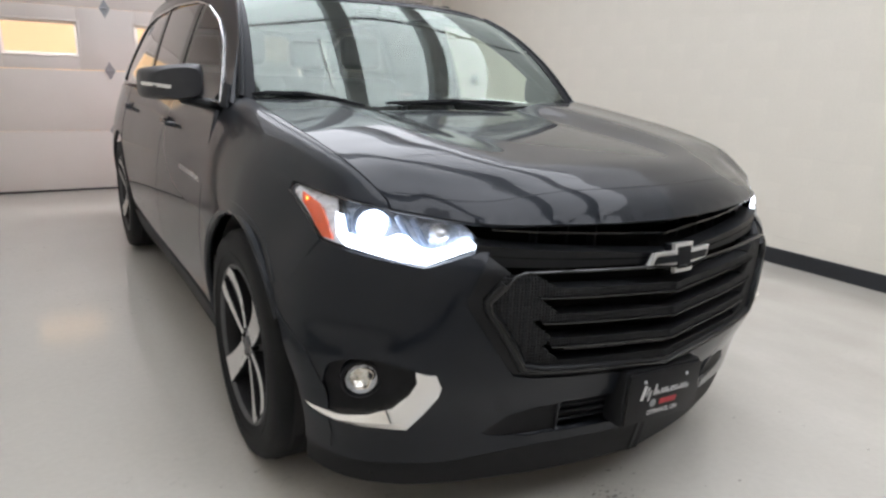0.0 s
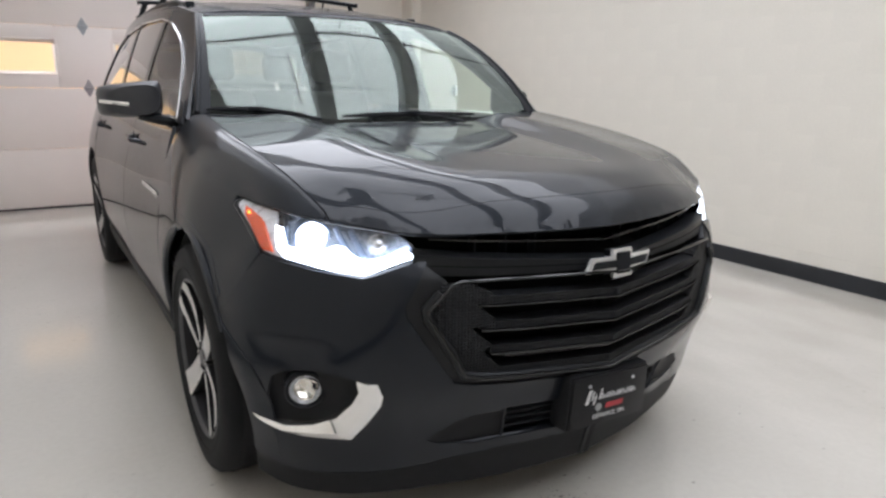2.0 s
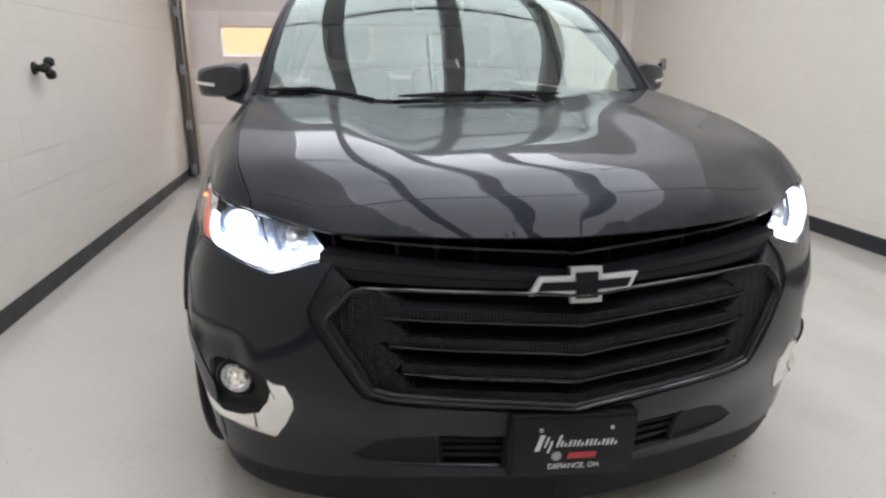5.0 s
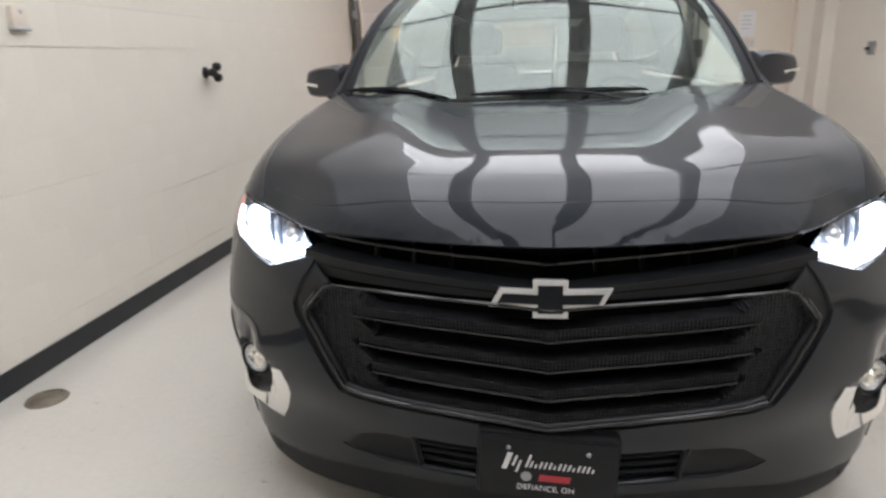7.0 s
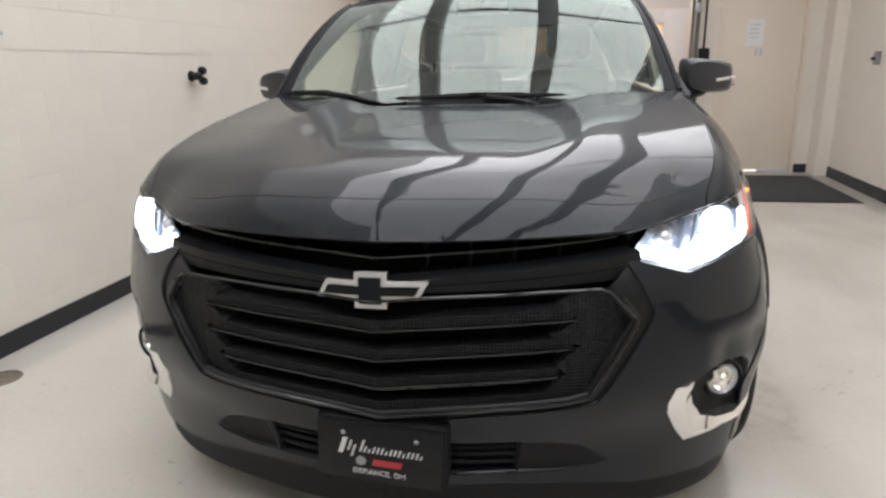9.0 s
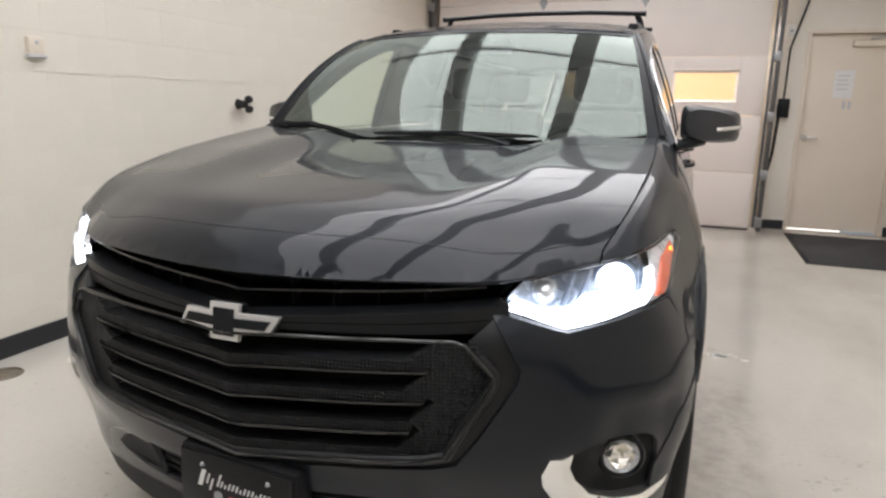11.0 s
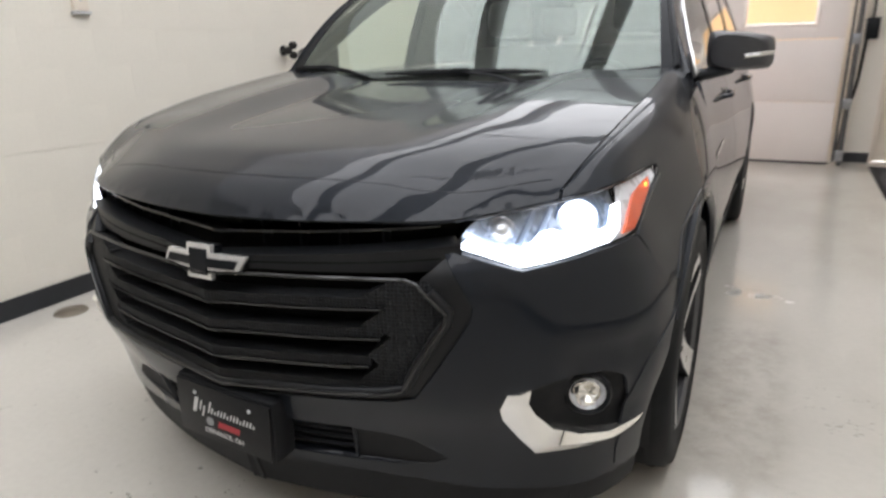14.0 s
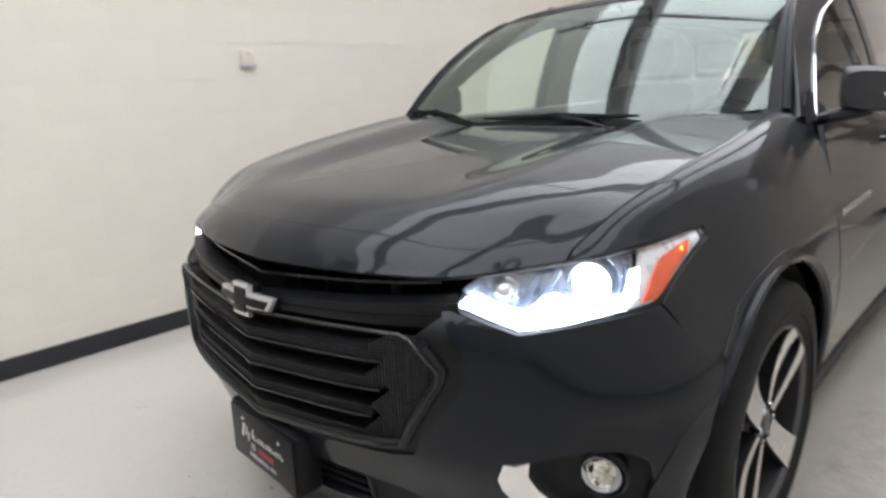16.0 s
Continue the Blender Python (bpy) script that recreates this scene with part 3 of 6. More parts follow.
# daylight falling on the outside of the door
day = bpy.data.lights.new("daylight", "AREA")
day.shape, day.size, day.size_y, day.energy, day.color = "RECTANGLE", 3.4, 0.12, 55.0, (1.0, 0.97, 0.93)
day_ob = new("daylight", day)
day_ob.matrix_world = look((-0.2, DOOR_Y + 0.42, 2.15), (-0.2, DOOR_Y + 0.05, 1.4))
# backdrop past the door windows, its sunlight put in as glow
structure("window_outlook", boxed((DOOR_L - 1, BACK + 1.6, 0.2), (DOOR_R + 1, BACK + 1.65, 3.4)), OUTSIDE, "plain tan backdrop outside that glows as if sunlit")
structure("ground", boxed((-30, BACK + 0.5, -0.25), (30, 40, -0.02)), mat("outdoor_asphalt", (0.05, 0.05, 0.05), 0.9, grain=0.3, scale=4), "grey asphalt outside")

# walk door
wd = thing("walk_door", (2.39, BACK + 0.05, 0))
tagged(wd, "closed cream painted steel walk door with a lever handle", "door", kind="structure")
part("leaf", boxed((-0.425, 0.0, 0.018), (0.425, 0.045, 2.05), 0.004), CREAM_DOOR, wd)
bm = bmesh.new()
box(bm, (-0.46, -0.07, 0), (-0.425, 0.06, 2.085), 0.004)
box(bm, (0.425, -0.07, 0), (0.46, 0.06, 2.085), 0.004)
box(bm, (-0.425, -0.07, 2.052), (0.425, 0.06, 2.085), 0.004)
part("frame", bm, CREAM_DOOR, wd)
part("daylight_gap", boxed((-0.42, 0.046, 0.0), (0.10, 0.05, 0.018)), glow("daylight", (1.0, 0.96, 0.88), 1.6), wd, "daylight showing under the door")
part("threshold", boxed((-0.425, -0.06, 0.0), (0.425, 0.0, 0.004), 0.001), GALV, wd, "bright metal threshold")
h = part("lever_handle", tube([(-0.37, -0.01, 1.0), (-0.37, -0.06, 1.0), (-0.25, -0.065, 1.0)], 0.011, 10), SATIN_METAL, wd, "brushed metal lever handle")
part("rose", lathe([(0, -0.012), (0.03, -0.012), (0.032, 0.0)], 20, "y"), SATIN_METAL, h).location = (-0.37, 0, 1.0)
cl = part("door_closer", boxed((-0.04, -0.06, 1.92), (0.26, -0.004, 1.985), 0.012), CREAM_DOOR, wd, "cream overhead closer body")
part("arm", tube([(0.1, -0.06, 1.99), (0.36, -0.16, 2.03), (0.2, -0.02, 2.07)], 0.008, 8), GALV, cl)
nt_ = thing("paper_notice", (2.32, BACK + 0.046, 1.55))
tagged(nt_, "white paper notice taped to the walk door", "notice")
part("sheet", boxed((-0.09, -0.003, -0.14), (0.09, 0.0, 0.14)), PAPER, nt_, smooth=False)
for k in range(4):
    part("text_bar", boxed((-0.06, -0.0045, 0.08 - k * 0.045), (0.05 - 0.015 * (k % 2), -0.003, 0.092 - k * 0.045)), FAINT_INK, nt_, smooth=False)
for dx in (0.0, 0.05):
    st = part("door_sticker", boxed((2.33 + dx, BACK + 0.043, 1.30), (2.36 + dx, BACK + 0.046, 1.38)), FAINT_INK)
    tagged(st, "small grey sticker on the walk door", "sticker", "stickers")
fm = thing("floor_mat", (2.43, 5.77, 0))
tagged(fm, "charcoal rubber-edged floor mat before the walk door", "floor mat")
part("carpet", boxed((-0.48, -0.70, 0.0), (0.48, 0.70, 0.011), 0.005), MAT_RUBBER, fm)
bm = bmesh.new()
for lo, hi in (((-0.52, -0.74, 0), (0.52, -0.70, 0.007)), ((-0.52, 0.70, 0), (0.52, 0.74, 0.007)), ((-0.52, -0.70, 0), (-0.48, 0.70, 0.007)), ((0.48, -0.70, 0), (0.52, 0.70, 0.007))):
    box(bm, lo, hi, 0.003)
part("border", bm, BLACK_MATT, fm)
structure("corner_column", boxed((3.0, 6.5, 0), (RIGHT + 0.01, BACK + 0.01, TOP), 0.01), WALL_BACK, "cream painted corner column")

# black base along the walls
for name, lo, hi in (("baseboard_west", (LEFT, FRONT, 0), (LEFT + 0.012, BACK, 0.105)), ("baseboard_east", (RIGHT - 0.012, FRONT, 0), (RIGHT, 6.495, 0.115)),
                     ("baseboard_north", (DOOR_R + 0.13, BACK - 0.012, 0), (1.925, BACK, 0.1)), ("baseboard_corner", (2.86, BACK - 0.012, 0), (2.995, BACK, 0.1)), ("baseboard_nook", (LEFT + 0.013, BACK - 0.012, 0), (DOOR_L - 0.12, BACK, 0.1))):
    structure(name, boxed(lo, hi, 0.004), BASE, "black vinyl wall base")

# fittings on the walls
wb = thing("wall_box", (LEFT, 1.345, 1.51))
tagged(wb, "small cream wall box with a grey foot", "switch box")
part("cover", boxed((0, -0.042, -0.03), (0.03, 0.042, 0.055), 0.008), CREAM_DOOR, wb)
part("foot", boxed((0, -0.05, -0.045), (0.034, 0.05, -0.028), 0.006), FAINT_INK, wb, "grey metal foot")
part("button", lathe([(0, 0.036), (0.008, 0.035), (0.01, 0.03)], 12, "x"), FAINT_INK, wb).location = (0, 0, 0.03)
vb = thing("wall_valve", (LEFT, 2.895, 1.254))
tagged(vb, "black three-lobed hose valve on the block wall", "valve")
part("stem", tube([(0, 0, 0), (0.07, 0, 0)], 0.02, 12), BLACK_IRON, vb)
part("flange", lathe([(0, 0.012), (0.035, 0.012), (0.037, 0.0)], 20, "x"), BLACK_IRON, vb)
for a in (60, 180, 300):
    c, s = math.cos(radians(a)), math.sin(radians(a))
    k = part("lobe", lathe([(0, 0.03), (0.02, 0.028), (0.028, 0.012), (0.026, -0.012), (0.018, -0.02), (0, -0.02)], 16, "x"), BLACK_IRON, vb)
    k.location = (0.075, c * 0.04, s * 0.04)
    part("arm", tube([(0.07, 0, 0), (0.075, c * 0.04, s * 0.04)], 0.012, 8), BLACK_IRON, vb)
dr = thing("floor_drain", (-2.019, 0.861, 0))
tagged(dr, "round tarnished metal cleanout cover set in the floor", "drain cover")
part("cover", lathe([(0, 0.004), (0.062, 0.004), (0.068, 0.0)], 36, "z"), DRAIN, dr)
part("ring", lathe([(0.068, 0.001), (0.07, 0.005), (0.078, 0.005), (0.082, 0.0)], 36, "z"), DRAIN, dr)
cb = thing("control_box", (1.775, BACK, 1.30))
tagged(cb, "black door control box with a cord", "control box")
part("case", boxed((-0.05, -0.07, -0.1), (0.06, 0, 0.1), 0.008), BLACK_SATIN, cb)
part("cord", tube([(0, -0.04, 0.1), (0.0, -0.05, 0.6), (0.1, -0.06, 1.0), (0.2, -0.06, 1.4), (0.22, -0.06, 1.8)], 0.011, 8), BLACK_IRON, cb, "black cord")
part("conduit", tube([(-0.03, -0.03, -0.1), (-0.05, -0.04, -0.5), (-0.12, -0.05, -0.95), (-0.14, -0.05, -1.24)], 0.016, 8), BLACK_IRON, cb)
jb = thing("junction_box", (1.77, BACK, 2.08))
tagged(jb, "small white junction box on the door jamb wall", "junction box")
part("cover", boxed((-0.04, -0.05, -0.06), (0.04, 0, 0.06), 0.006), WHITE_PLASTIC, jb)
part("knockout", lathe([(0, -0.055), (0.012, -0.054), (0.014, -0.05)], 12, "y"), GALV, jb)
th = thing("wall_switch", (RIGHT, 5.63, 1.25))
tagged(th, "grey wall switch box on the cream wall", "switch")
part("plate", boxed((-0.04, -0.04, -0.06), (0, 0.04, 0.06), 0.006), GALV, th)
part("toggle", boxed((-0.055, -0.02, -0.02), (-0.04, 0.05, 0.01), 0.004), BLACK_SATIN, th)
pp = thing("ceiling_pipe", (0, 2.35, TOP - 0.30))
tagged(pp, "thin dark pipe hung across under the roof beams", "pipe")
part("run", tube([(LEFT + 0.9, 0, 0), (RIGHT - 0.9, 0, 0)], 0.022, 10), BLACK_IRON, pp)
for x in (-1.1, 1.5):
    part("drop", tube([(x, 0, 0.302), (x, 0, -0.1)], 0.012, 8), BLACK_IRON, pp)
    part("sprig", tube([(x - 0.12, -0.05, 0.02), (x + 0.12, 0.05, -0.02)], 0.012, 8), BLACK_IRON, pp)

# dried mud and scuffs on the floor: many small flat flakes
def flakes(name, spots, label, material):
    rnd = random.Random(5)
    bm = bmesh.new()
    for cx_, cy_, rx, ry, n, big in spots:
        for _ in range(n):
            x, y = rnd.gauss(cx_, rx), rnd.gauss(cy_, ry)
            r = big * rnd.uniform(0.25, 1.0) ** 2
            a0, k = rnd.uniform(0, 6.3), rnd.randint(5, 7)
            bm.faces.new([bm.verts.new((x + r * rnd.uniform(0.6, 1.7) * math.cos(a0 + 6.283 * i / k), y + r * rnd.uniform(0.3, 0.9) * math.sin(a0 + 6.283 * i / k), 0.0012)) for i in range(k)])
    ob = part(name, bm, material, smooth=False)
    return tagged(ob, label, "dirt", kind="stuff")


flakes("dried_mud", ((-0.14, 0.07, 0.11, 0.07, 60, 0.010), (-0.05, 0.17, 0.06, 0.05, 24, 0.009), (-0.10, 0.10, 0.13, 0.09, 80, 0.006), (-0.5, 0.08, 0.1, 0.03, 12, 0.008), (0.9, 0.2, 0.15, 0.15, 10, 0.009)), "dark dried mud flakes on the grey floor", MUD)
flakes("tyre_dirt", ((1.06, 1.62, 0.05, 0.12, 80, 0.008), (1.11, 1.5, 0.012, 0.12, 34, 0.009), (1.05, 1.22, 0.05, 0.12, 45, 0.007), (1.08, 2.6, 0.06, 0.03, 26, 0.012), (1.3, 1.45, 0.07, 0.06, 12, 0.011), (1.53, 1.52, 0.05, 0.02, 22, 0.012), (1.42, 1.31, 0.05, 0.025, 30, 0.012), (1.66, 1.5, 0.03, 0.02, 8, 0.010), (1.7, 4.3, 0.15, 0.3, 24, 0.014), (2.15, 4.15, 0.15, 0.1, 20, 0.016), (2.0, 2.6, 0.4, 0.7, 26, 0.006)), "grey tyre dirt and scuffs on the floor", TYRE_DIRT)
flakes("pale_scuffs", ((1.01, 2.48, 0.020, 0.035, 60, 0.016), (1.13, 2.47, 0.035, 0.022, 70, 0.016)), "pale worn scuffs on the grey floor", WHITE_PLASTIC)

# ---------- the car: its surfaces ----------
WHEEL_Y, REAR_Y, HUB_Z, ARCH_R = 0.945, 3.985, 0.386, 0.450

width_at = curve_of((0.35, 0.65, 0.93, 1.5, 2.5, 3.5, 4.0, 4.6, 5.0), (0.935, 0.978, 0.990, 0.975, 0.970, 0.976, 0.985, 0.950, 0.89))
tuck_at = curve_of((0.15, 0.3, 0.5, 0.62, 0.72, 0.85, 1.0, 1.1, 1.2), (-0.10, -0.045, -0.008, 0.0, -0.004, -0.022, -0.062, -0.098, -0.14))


def side(y, z):
    return (width_at(y) + tuck_at(z), y, z)


# the nose in plan, from the centre round the corner
PLAN = ((0, -0.024), (0.15, 0.0), (0.3, 0.031), (0.45, 0.076), (0.59, 0.136), (0.71, 0.208), (0.82, 0.297), (0.905, 0.395), (0.953, 0.50), (0.978, 0.61), (0.988, 0.72))
ARC = [0.0]
for p, q in zip(PLAN, PLAN[1:]):
    ARC.append(ARC[-1] + math.hypot(q[0] - p[0], q[1] - p[1]))
plan_x, plan_y = curve_of(ARC, [p[0] for p in PLAN]), curve_of(ARC, [p[1] for p in PLAN])
inner_off = curve_of((0.12, 0.22, 0.31, 0.41, 0.5, 0.6, 0.74, 0.81, 0.86, 0.92, 0.98), (-0.13, -0.105, -0.085, -0.055, -0.015, 0.0, 0.0, -0.012, -0.052, -0.068, -0.08))
outer_off = curve_of((0.12, 0.22, 0.31, 0.41, 0.48, 0.54, 0.60, 0.66, 0.72, 0.77, 0.82, 0.88, 0.94, 0.98), (-0.085, -0.055, -0.04, -0.022, -0.008, 0.0, -0.003, -0.010, -0.019, -0.028, -0.038, -0.052, -0.065, -0.07))


def nose(a, z, lift=0.0):
    e = 0.004
    x, y = plan_x(a), plan_y(a)
    dx, dy = plan_x(a + e) - plan_x(a - e), plan_y(a + e) - plan_y(a - e)
    d = math.hypot(dx, dy)
    k = smooth_step(0.45, 1.0, a)
    o = inner_off(z) * (1 - k) + outer_off(z) * k + lift
    # flatter across the middle of the grille
    o -= 0.038 * (1 - smooth_step(0.0, 0.62, a)) * (1 - smooth_step(0.85, 0.925, z)) * (0.25 + 0.75 * smooth_step(0.40, 0.50, z))
    # the shallow scoop round the fog lamp, and the hollow over the lamp
    o -= 0.016 * smooth_step(0.80, 0.90, a) * (1 - smooth_step(0.585, 0.66, z)) * smooth_step(0.36, 0.44, z) * (1 - 0.8 * smooth_step(1.02, 1.12, a))
    o -= 0.032 * math.exp(-(((a - 1.10) / 0.10) ** 2)) * smooth_step(0.87, 0.935, z) * (1 - smooth_step(0.95, 0.985, z))
    return (x + dy / d * o, y - dx / d * o, z)


def arc_at(x, z, y=None):
    """How far round the nose a place lies."""
    best = min((i * 0.004 for i in range(320)), key=lambda a: (nose(a, z)[0] - x) ** 2 + ((nose(a, z)[1] - y) ** 2 if y is not None else 0))
    return best


seam_x = curve_of((0.36, 0.45, 0.6, 0.9, 1.2, 1.4), (0.742, 0.770, 0.790, 0.805, 0.800, 0.79))
seam_z = curve_of((0.36, 0.45, 0.6, 0.75, 0.9, 1.2, 1.4, 1.6), (0.995, 1.030, 1.064, 1.091, 1.113, 1.154, 1.174, 1.18))
lip_y = curve_of((0, 0.25, 0.45, 0.6, 0.66, 0.71, 0.75, 0.785, 0.815, 0.835, 0.848, 0.86, 0.88), (0.057, 0.083, 0.132, 0.212, 0.272, 0.310, 0.338, 0.367, 0.407, 0.449, 0.492, 0.56, 0.64))
lip_z = curve_of((0, 0.25, 0.45, 0.6, 0.71, 0.785, 0.835, 0.86, 0.88), (0.902, 0.905, 0.911, 0.918, 0.934, 0.950, 0.962, 0.968, 0.975))


roll = curve_of((0, 0.01, 0.03, 0.075, 0.12, 0.16, 0.20, 0.26, 0.35), (0, 0.2, 0.45, 0.72, 0.85, 0.937, 0.982, 0.997, 1.0))


def curl(x, y, z):
    """Rolls the sheet down to the lip above the grille and the lamps."""
    lz = lip_z(x)
    if z <= lz:
        return z
    d = max(0.0, y - lip_y(x))
    c = 0.055 - 0.010 * smooth_step(0.45, 0.72, x)
    k = max(1 - math.exp(-((d / c) ** 0.85)), smooth_step(0.872, 0.905, x))
    e = d * 0.055 / c
    k += ((roll(e) if e < 0.35 else 1.0) - k) * (1 - smooth_step(0.66, 0.76, x))
    return lz + (z - lz) * k


def fender(y, w):
    pull = 0.060 * (1 - smooth_step(0.5, 0.95, y))
    if w <= 0.8:
        return (side(y, w)[0] - pull * smooth_step(0.68, 0.86, w), y, w)
    t = (w - 0.8) / 0.4
    x0 = side(y, 0.8)[0] - pull * smooth_step(0.68, 0.86, 0.8)
    xs, zs = seam_x(y), seam_z(y)
    p = ((x0, 0.8), (x0 - 0.018 - pull * 0.3, 0.8 + 0.5 * (zs - 0.8)), (xs + 0.08, zs - 0.016), (xs, zs))
    u = 1 - t
    b = (u ** 3, 3 * u * u * t, 3 * u * t * t, t ** 3)
    x, z = sum(c * q[0] for c, q in zip(b, p)), sum(c * q[1] for c, q in zip(b, p))
    return (x, y, curl(x, y, z))


def fender_w(y, z):
    return min((0.3 + i * 0.005 for i in range(181)), key=lambda w: abs(fender(y, w)[2] - z))


hood_mid = curve_of((0.0, 0.3, 0.6, 0.9, 1.2, 1.4), (0.978, 1.030, 1.075, 1.112, 1.142, 1.155))
hood_spine = curve_of((0.0, 0.13, 0.25, 0.41, 0.6, 0.9, 1.2, 1.4), (0.996, 1.014, 1.0315, 1.053, 1.0735, 1.1035, 1.131, 1.147))
cowl_y = curve_of((0, 0.4, 0.7, 0.9), (1.215, 1.235, 1.29, 1.36))


def hood(x, y):
    """A low crowned middle panel that rises to a shoulder on either side."""
    ax = abs(x)
    xs, zs = seam_x(y), seam_z(y)
    q = ax / xs
    side_top = hood_mid(y) + (zs - hood_mid(y)) * q * q + 0.020 * math.sin(math.pi * min(1, q)) ** 2
    middle = hood_spine(y) - 0.05 * ax * ax
    ridge = 0.22 + 0.06 * y
    top = middle + (side_top - middle) * smooth_step(ridge, ridge + 0.26, ax)
    return (x, y, curl(ax, y, max(top, lip_z(ax))))


def wind(u, v):
    b = (0.815 * u, 1.27 + 0.10 * u * u, 1.135 + 0.032 * u * u)
    t = (0.66 * u, 1.835 + 0.095 * u * u, 1.596 - 0.028 * u * u)
    g = 0.030 * 4 * v * (1 - v) * (1 + 0.7 * u * u)
    return (b[0] + (t[0] - b[0]) * v, b[1] + (t[1] - b[1]) * v - 0.62 * g, b[2] + (t[2] - b[2]) * v + 0.78 * g)


roof_mid = curve_of((1.83, 2.1, 2.4, 2.8, 3.4, 4.0, 4.6, 4.95), (1.600, 1.655, 1.695, 1.718, 1.728, 1.712, 1.67, 1.61))
roof_half = curve_of((1.9, 2.4, 3.2, 4.2, 4.9), (0.662, 0.668, 0.668, 0.635, 0.58))


def roof(q, y):
    return (q * roof_half(y), y, roof_mid(y) - 0.03 * q * q - 0.022 * abs(q) ** 6)


def cabin(y, z):
    """The side of the cabin above the belt."""
    lo, hi = side(y, 1.12)[0] - 0.004, roof_half(y)
    t = (z - 1.12) / (roof_mid(y) - 0.06 - 1.12)
    return (lo + (hi - lo) * t + 0.016 * 4 * t * (1 - t) * (1 if 0 < t < 1 else 0), y, z)


def tail(x, z):
    y = 5.09 + 0.03 * math.sin((z - 0.3) * 2.2) - 0.16 * (abs(x) / 0.92) ** 4 - max(0, z - 1.05) * 0.42
    return (x, y, z)


def arch(cy, a0, a1, n=22, r=ARCH_R):
    return [(cy + r * math.cos(radians(a0 + (a1 - a0) * i / n)), HUB_Z + r * math.sin(radians(a0 + (a1 - a0) * i / n))) for i in range(n + 1)]


car = thing("parked_suv", (-0.024, 2.5, 0))
car.rotation_euler = (0, 0, 0.0105)  # parked a little askew
tagged(car, "dark grey metallic sport utility car with lit headlights", "car")
INV = Matrix.Translation((0, -2.5, 0))


def cp(name, bm, material, parent=None, label="", smooth=True):
    """A part of the car, given in the room's own coordinates."""
    ob = part(name, bm, material, parent or car, label, smooth)
    if parent is None:
        ob.matrix_parent_inverse = INV
    return ob


def cs(name, outline, fn, material, parent=None, **kw):
    ob = sheet(name, outline, fn, material, parent or car, **kw)
    if parent is None:
        ob.matrix_parent_inverse = INV
    return ob


def pair(name, outline, fn, material, **kw):
    return [cs(name, outline, fn, material, flip=f, **kw) for f in (False, True)]


def flipped(bm):
    for v in bm.verts:
        v.co.x = -v.co.x
    bmesh.ops.reverse_faces(bm, faces=bm.faces)
    return bm


# hood
hood_line = [(x, lip_y(x) + 0.002) for x in np.linspace(0, 0.735, 38)] + [(seam_x(y) - 0.002, y) for y in (0.35, 0.38, 0.41, 0.44, 0.48, 0.55, 0.65, 0.8, 0.95, 1.1, 1.22, 1.32)]
hood_line += [(x, cowl_y(x)) for x in (0.7, 0.55, 0.4, 0.2, 0.0)]
cs("hood", hood_line, hood, PAINT, both=True, step=0.016, rim=0.014)

# thin bead added on the hood to draw its bright line
bead_d = curve_of((0, 0.25, 0.45, 0.6, 0.72), (0.080, 0.076, 0.070, 0.060, 0.046))
bead_line = [(x, lip_y(abs(x)) + bead_d(abs(x))) for x in np.linspace(-0.71, 0.71, 90)]
cp("hood_bead", tube([(x, y, hood(x, y)[2] - 0.0004) for x, y in bead_line], 0.0014, 6), PAINT, label="thin raised bead across the hood")

# the outline of a headlamp on the nose
LAMP3 = ((0.543, 0.861, 0.176), (0.602, 0.916, 0.214), (0.70, 0.932, 0.303), (0.825, 0.960, 0.43), (0.874, 0.973, 0.63), (0.893, 0.946, 0.63), (0.880, 0.849, 0.441), (0.79, 0.824, 0.325), (0.688, 0.807, 0.237))
LAMP = [(arc_at(x, z, y), z) for x, z, y in LAMP3]


# front bumper cover with its openings
HEX = [(0.0, 0.462), (arc_at(0.23, 0.49), 0.492), (arc_at(0.45, 0.51), 0.514), (arc_at(0.495, 0.525), 0.526), (arc_at(0.610, 0.71), 0.710), (arc_at(0.614, 0.74), 0.738), (arc_at(0.555, 0.84), 0.838)]
aA, aG, aE = LAMP[0][0], LAMP[8][0], LAMP[6][0]


def arch_on_nose(z, r=ARCH_R + 0.004):
    """Where the wheel opening, or a ring round it, cuts the corner of the bumper."""
    y = WHEEL_Y - math.sqrt(max(0, r ** 2 - (z - HUB_Z) ** 2))
    return (min((0.7 + i * 0.004 for i in range(155)), key=lambda a: abs(nose(a, z)[1] - y)), z)


def slope_of(fn, u, v):
    e = 0.004
    n = (Vector(fn(u + e, v)) - Vector(fn(u - e, v))).cross(Vector(fn(u, v + e)) - Vector(fn(u, v - e))).normalized()
    return -n if n.x < 0 else n


def seam_side(z):
    """How far back the joint of bumper and fender lies."""
    return float(np.interp(z, (0.655, 0.75, 0.858), (0.575, 0.503, 0.447)))


JOINT_Z = (0.60, 0.64, 0.68, 0.72, 0.76, 0.80, 0.84, 0.858)
JOINT_X = [nose(min((0.85 + i * 0.002 for i in range(200)), key=lambda a: abs(nose(a, z)[1] - seam_side(z))), z)[0] - fender(seam_side(z), z if z <= 0.8 else fender_w(seam_side(z), z))[0] for z in JOINT_Z]


def joined_fender(y, w):
    """The fender, led smoothly into the corner of the bumper."""
    x, y, z = fender(y, w)
    if not 0.5 < z < 0.90:
        return (x, y, z)
    k = (1 - smooth_step(0.0, 0.22, y - seam_side(z))) * (1 - smooth_step(0.858, 0.90, z))
    return (x + k * float(np.interp(z, JOINT_Z, JOINT_X)), y, z)


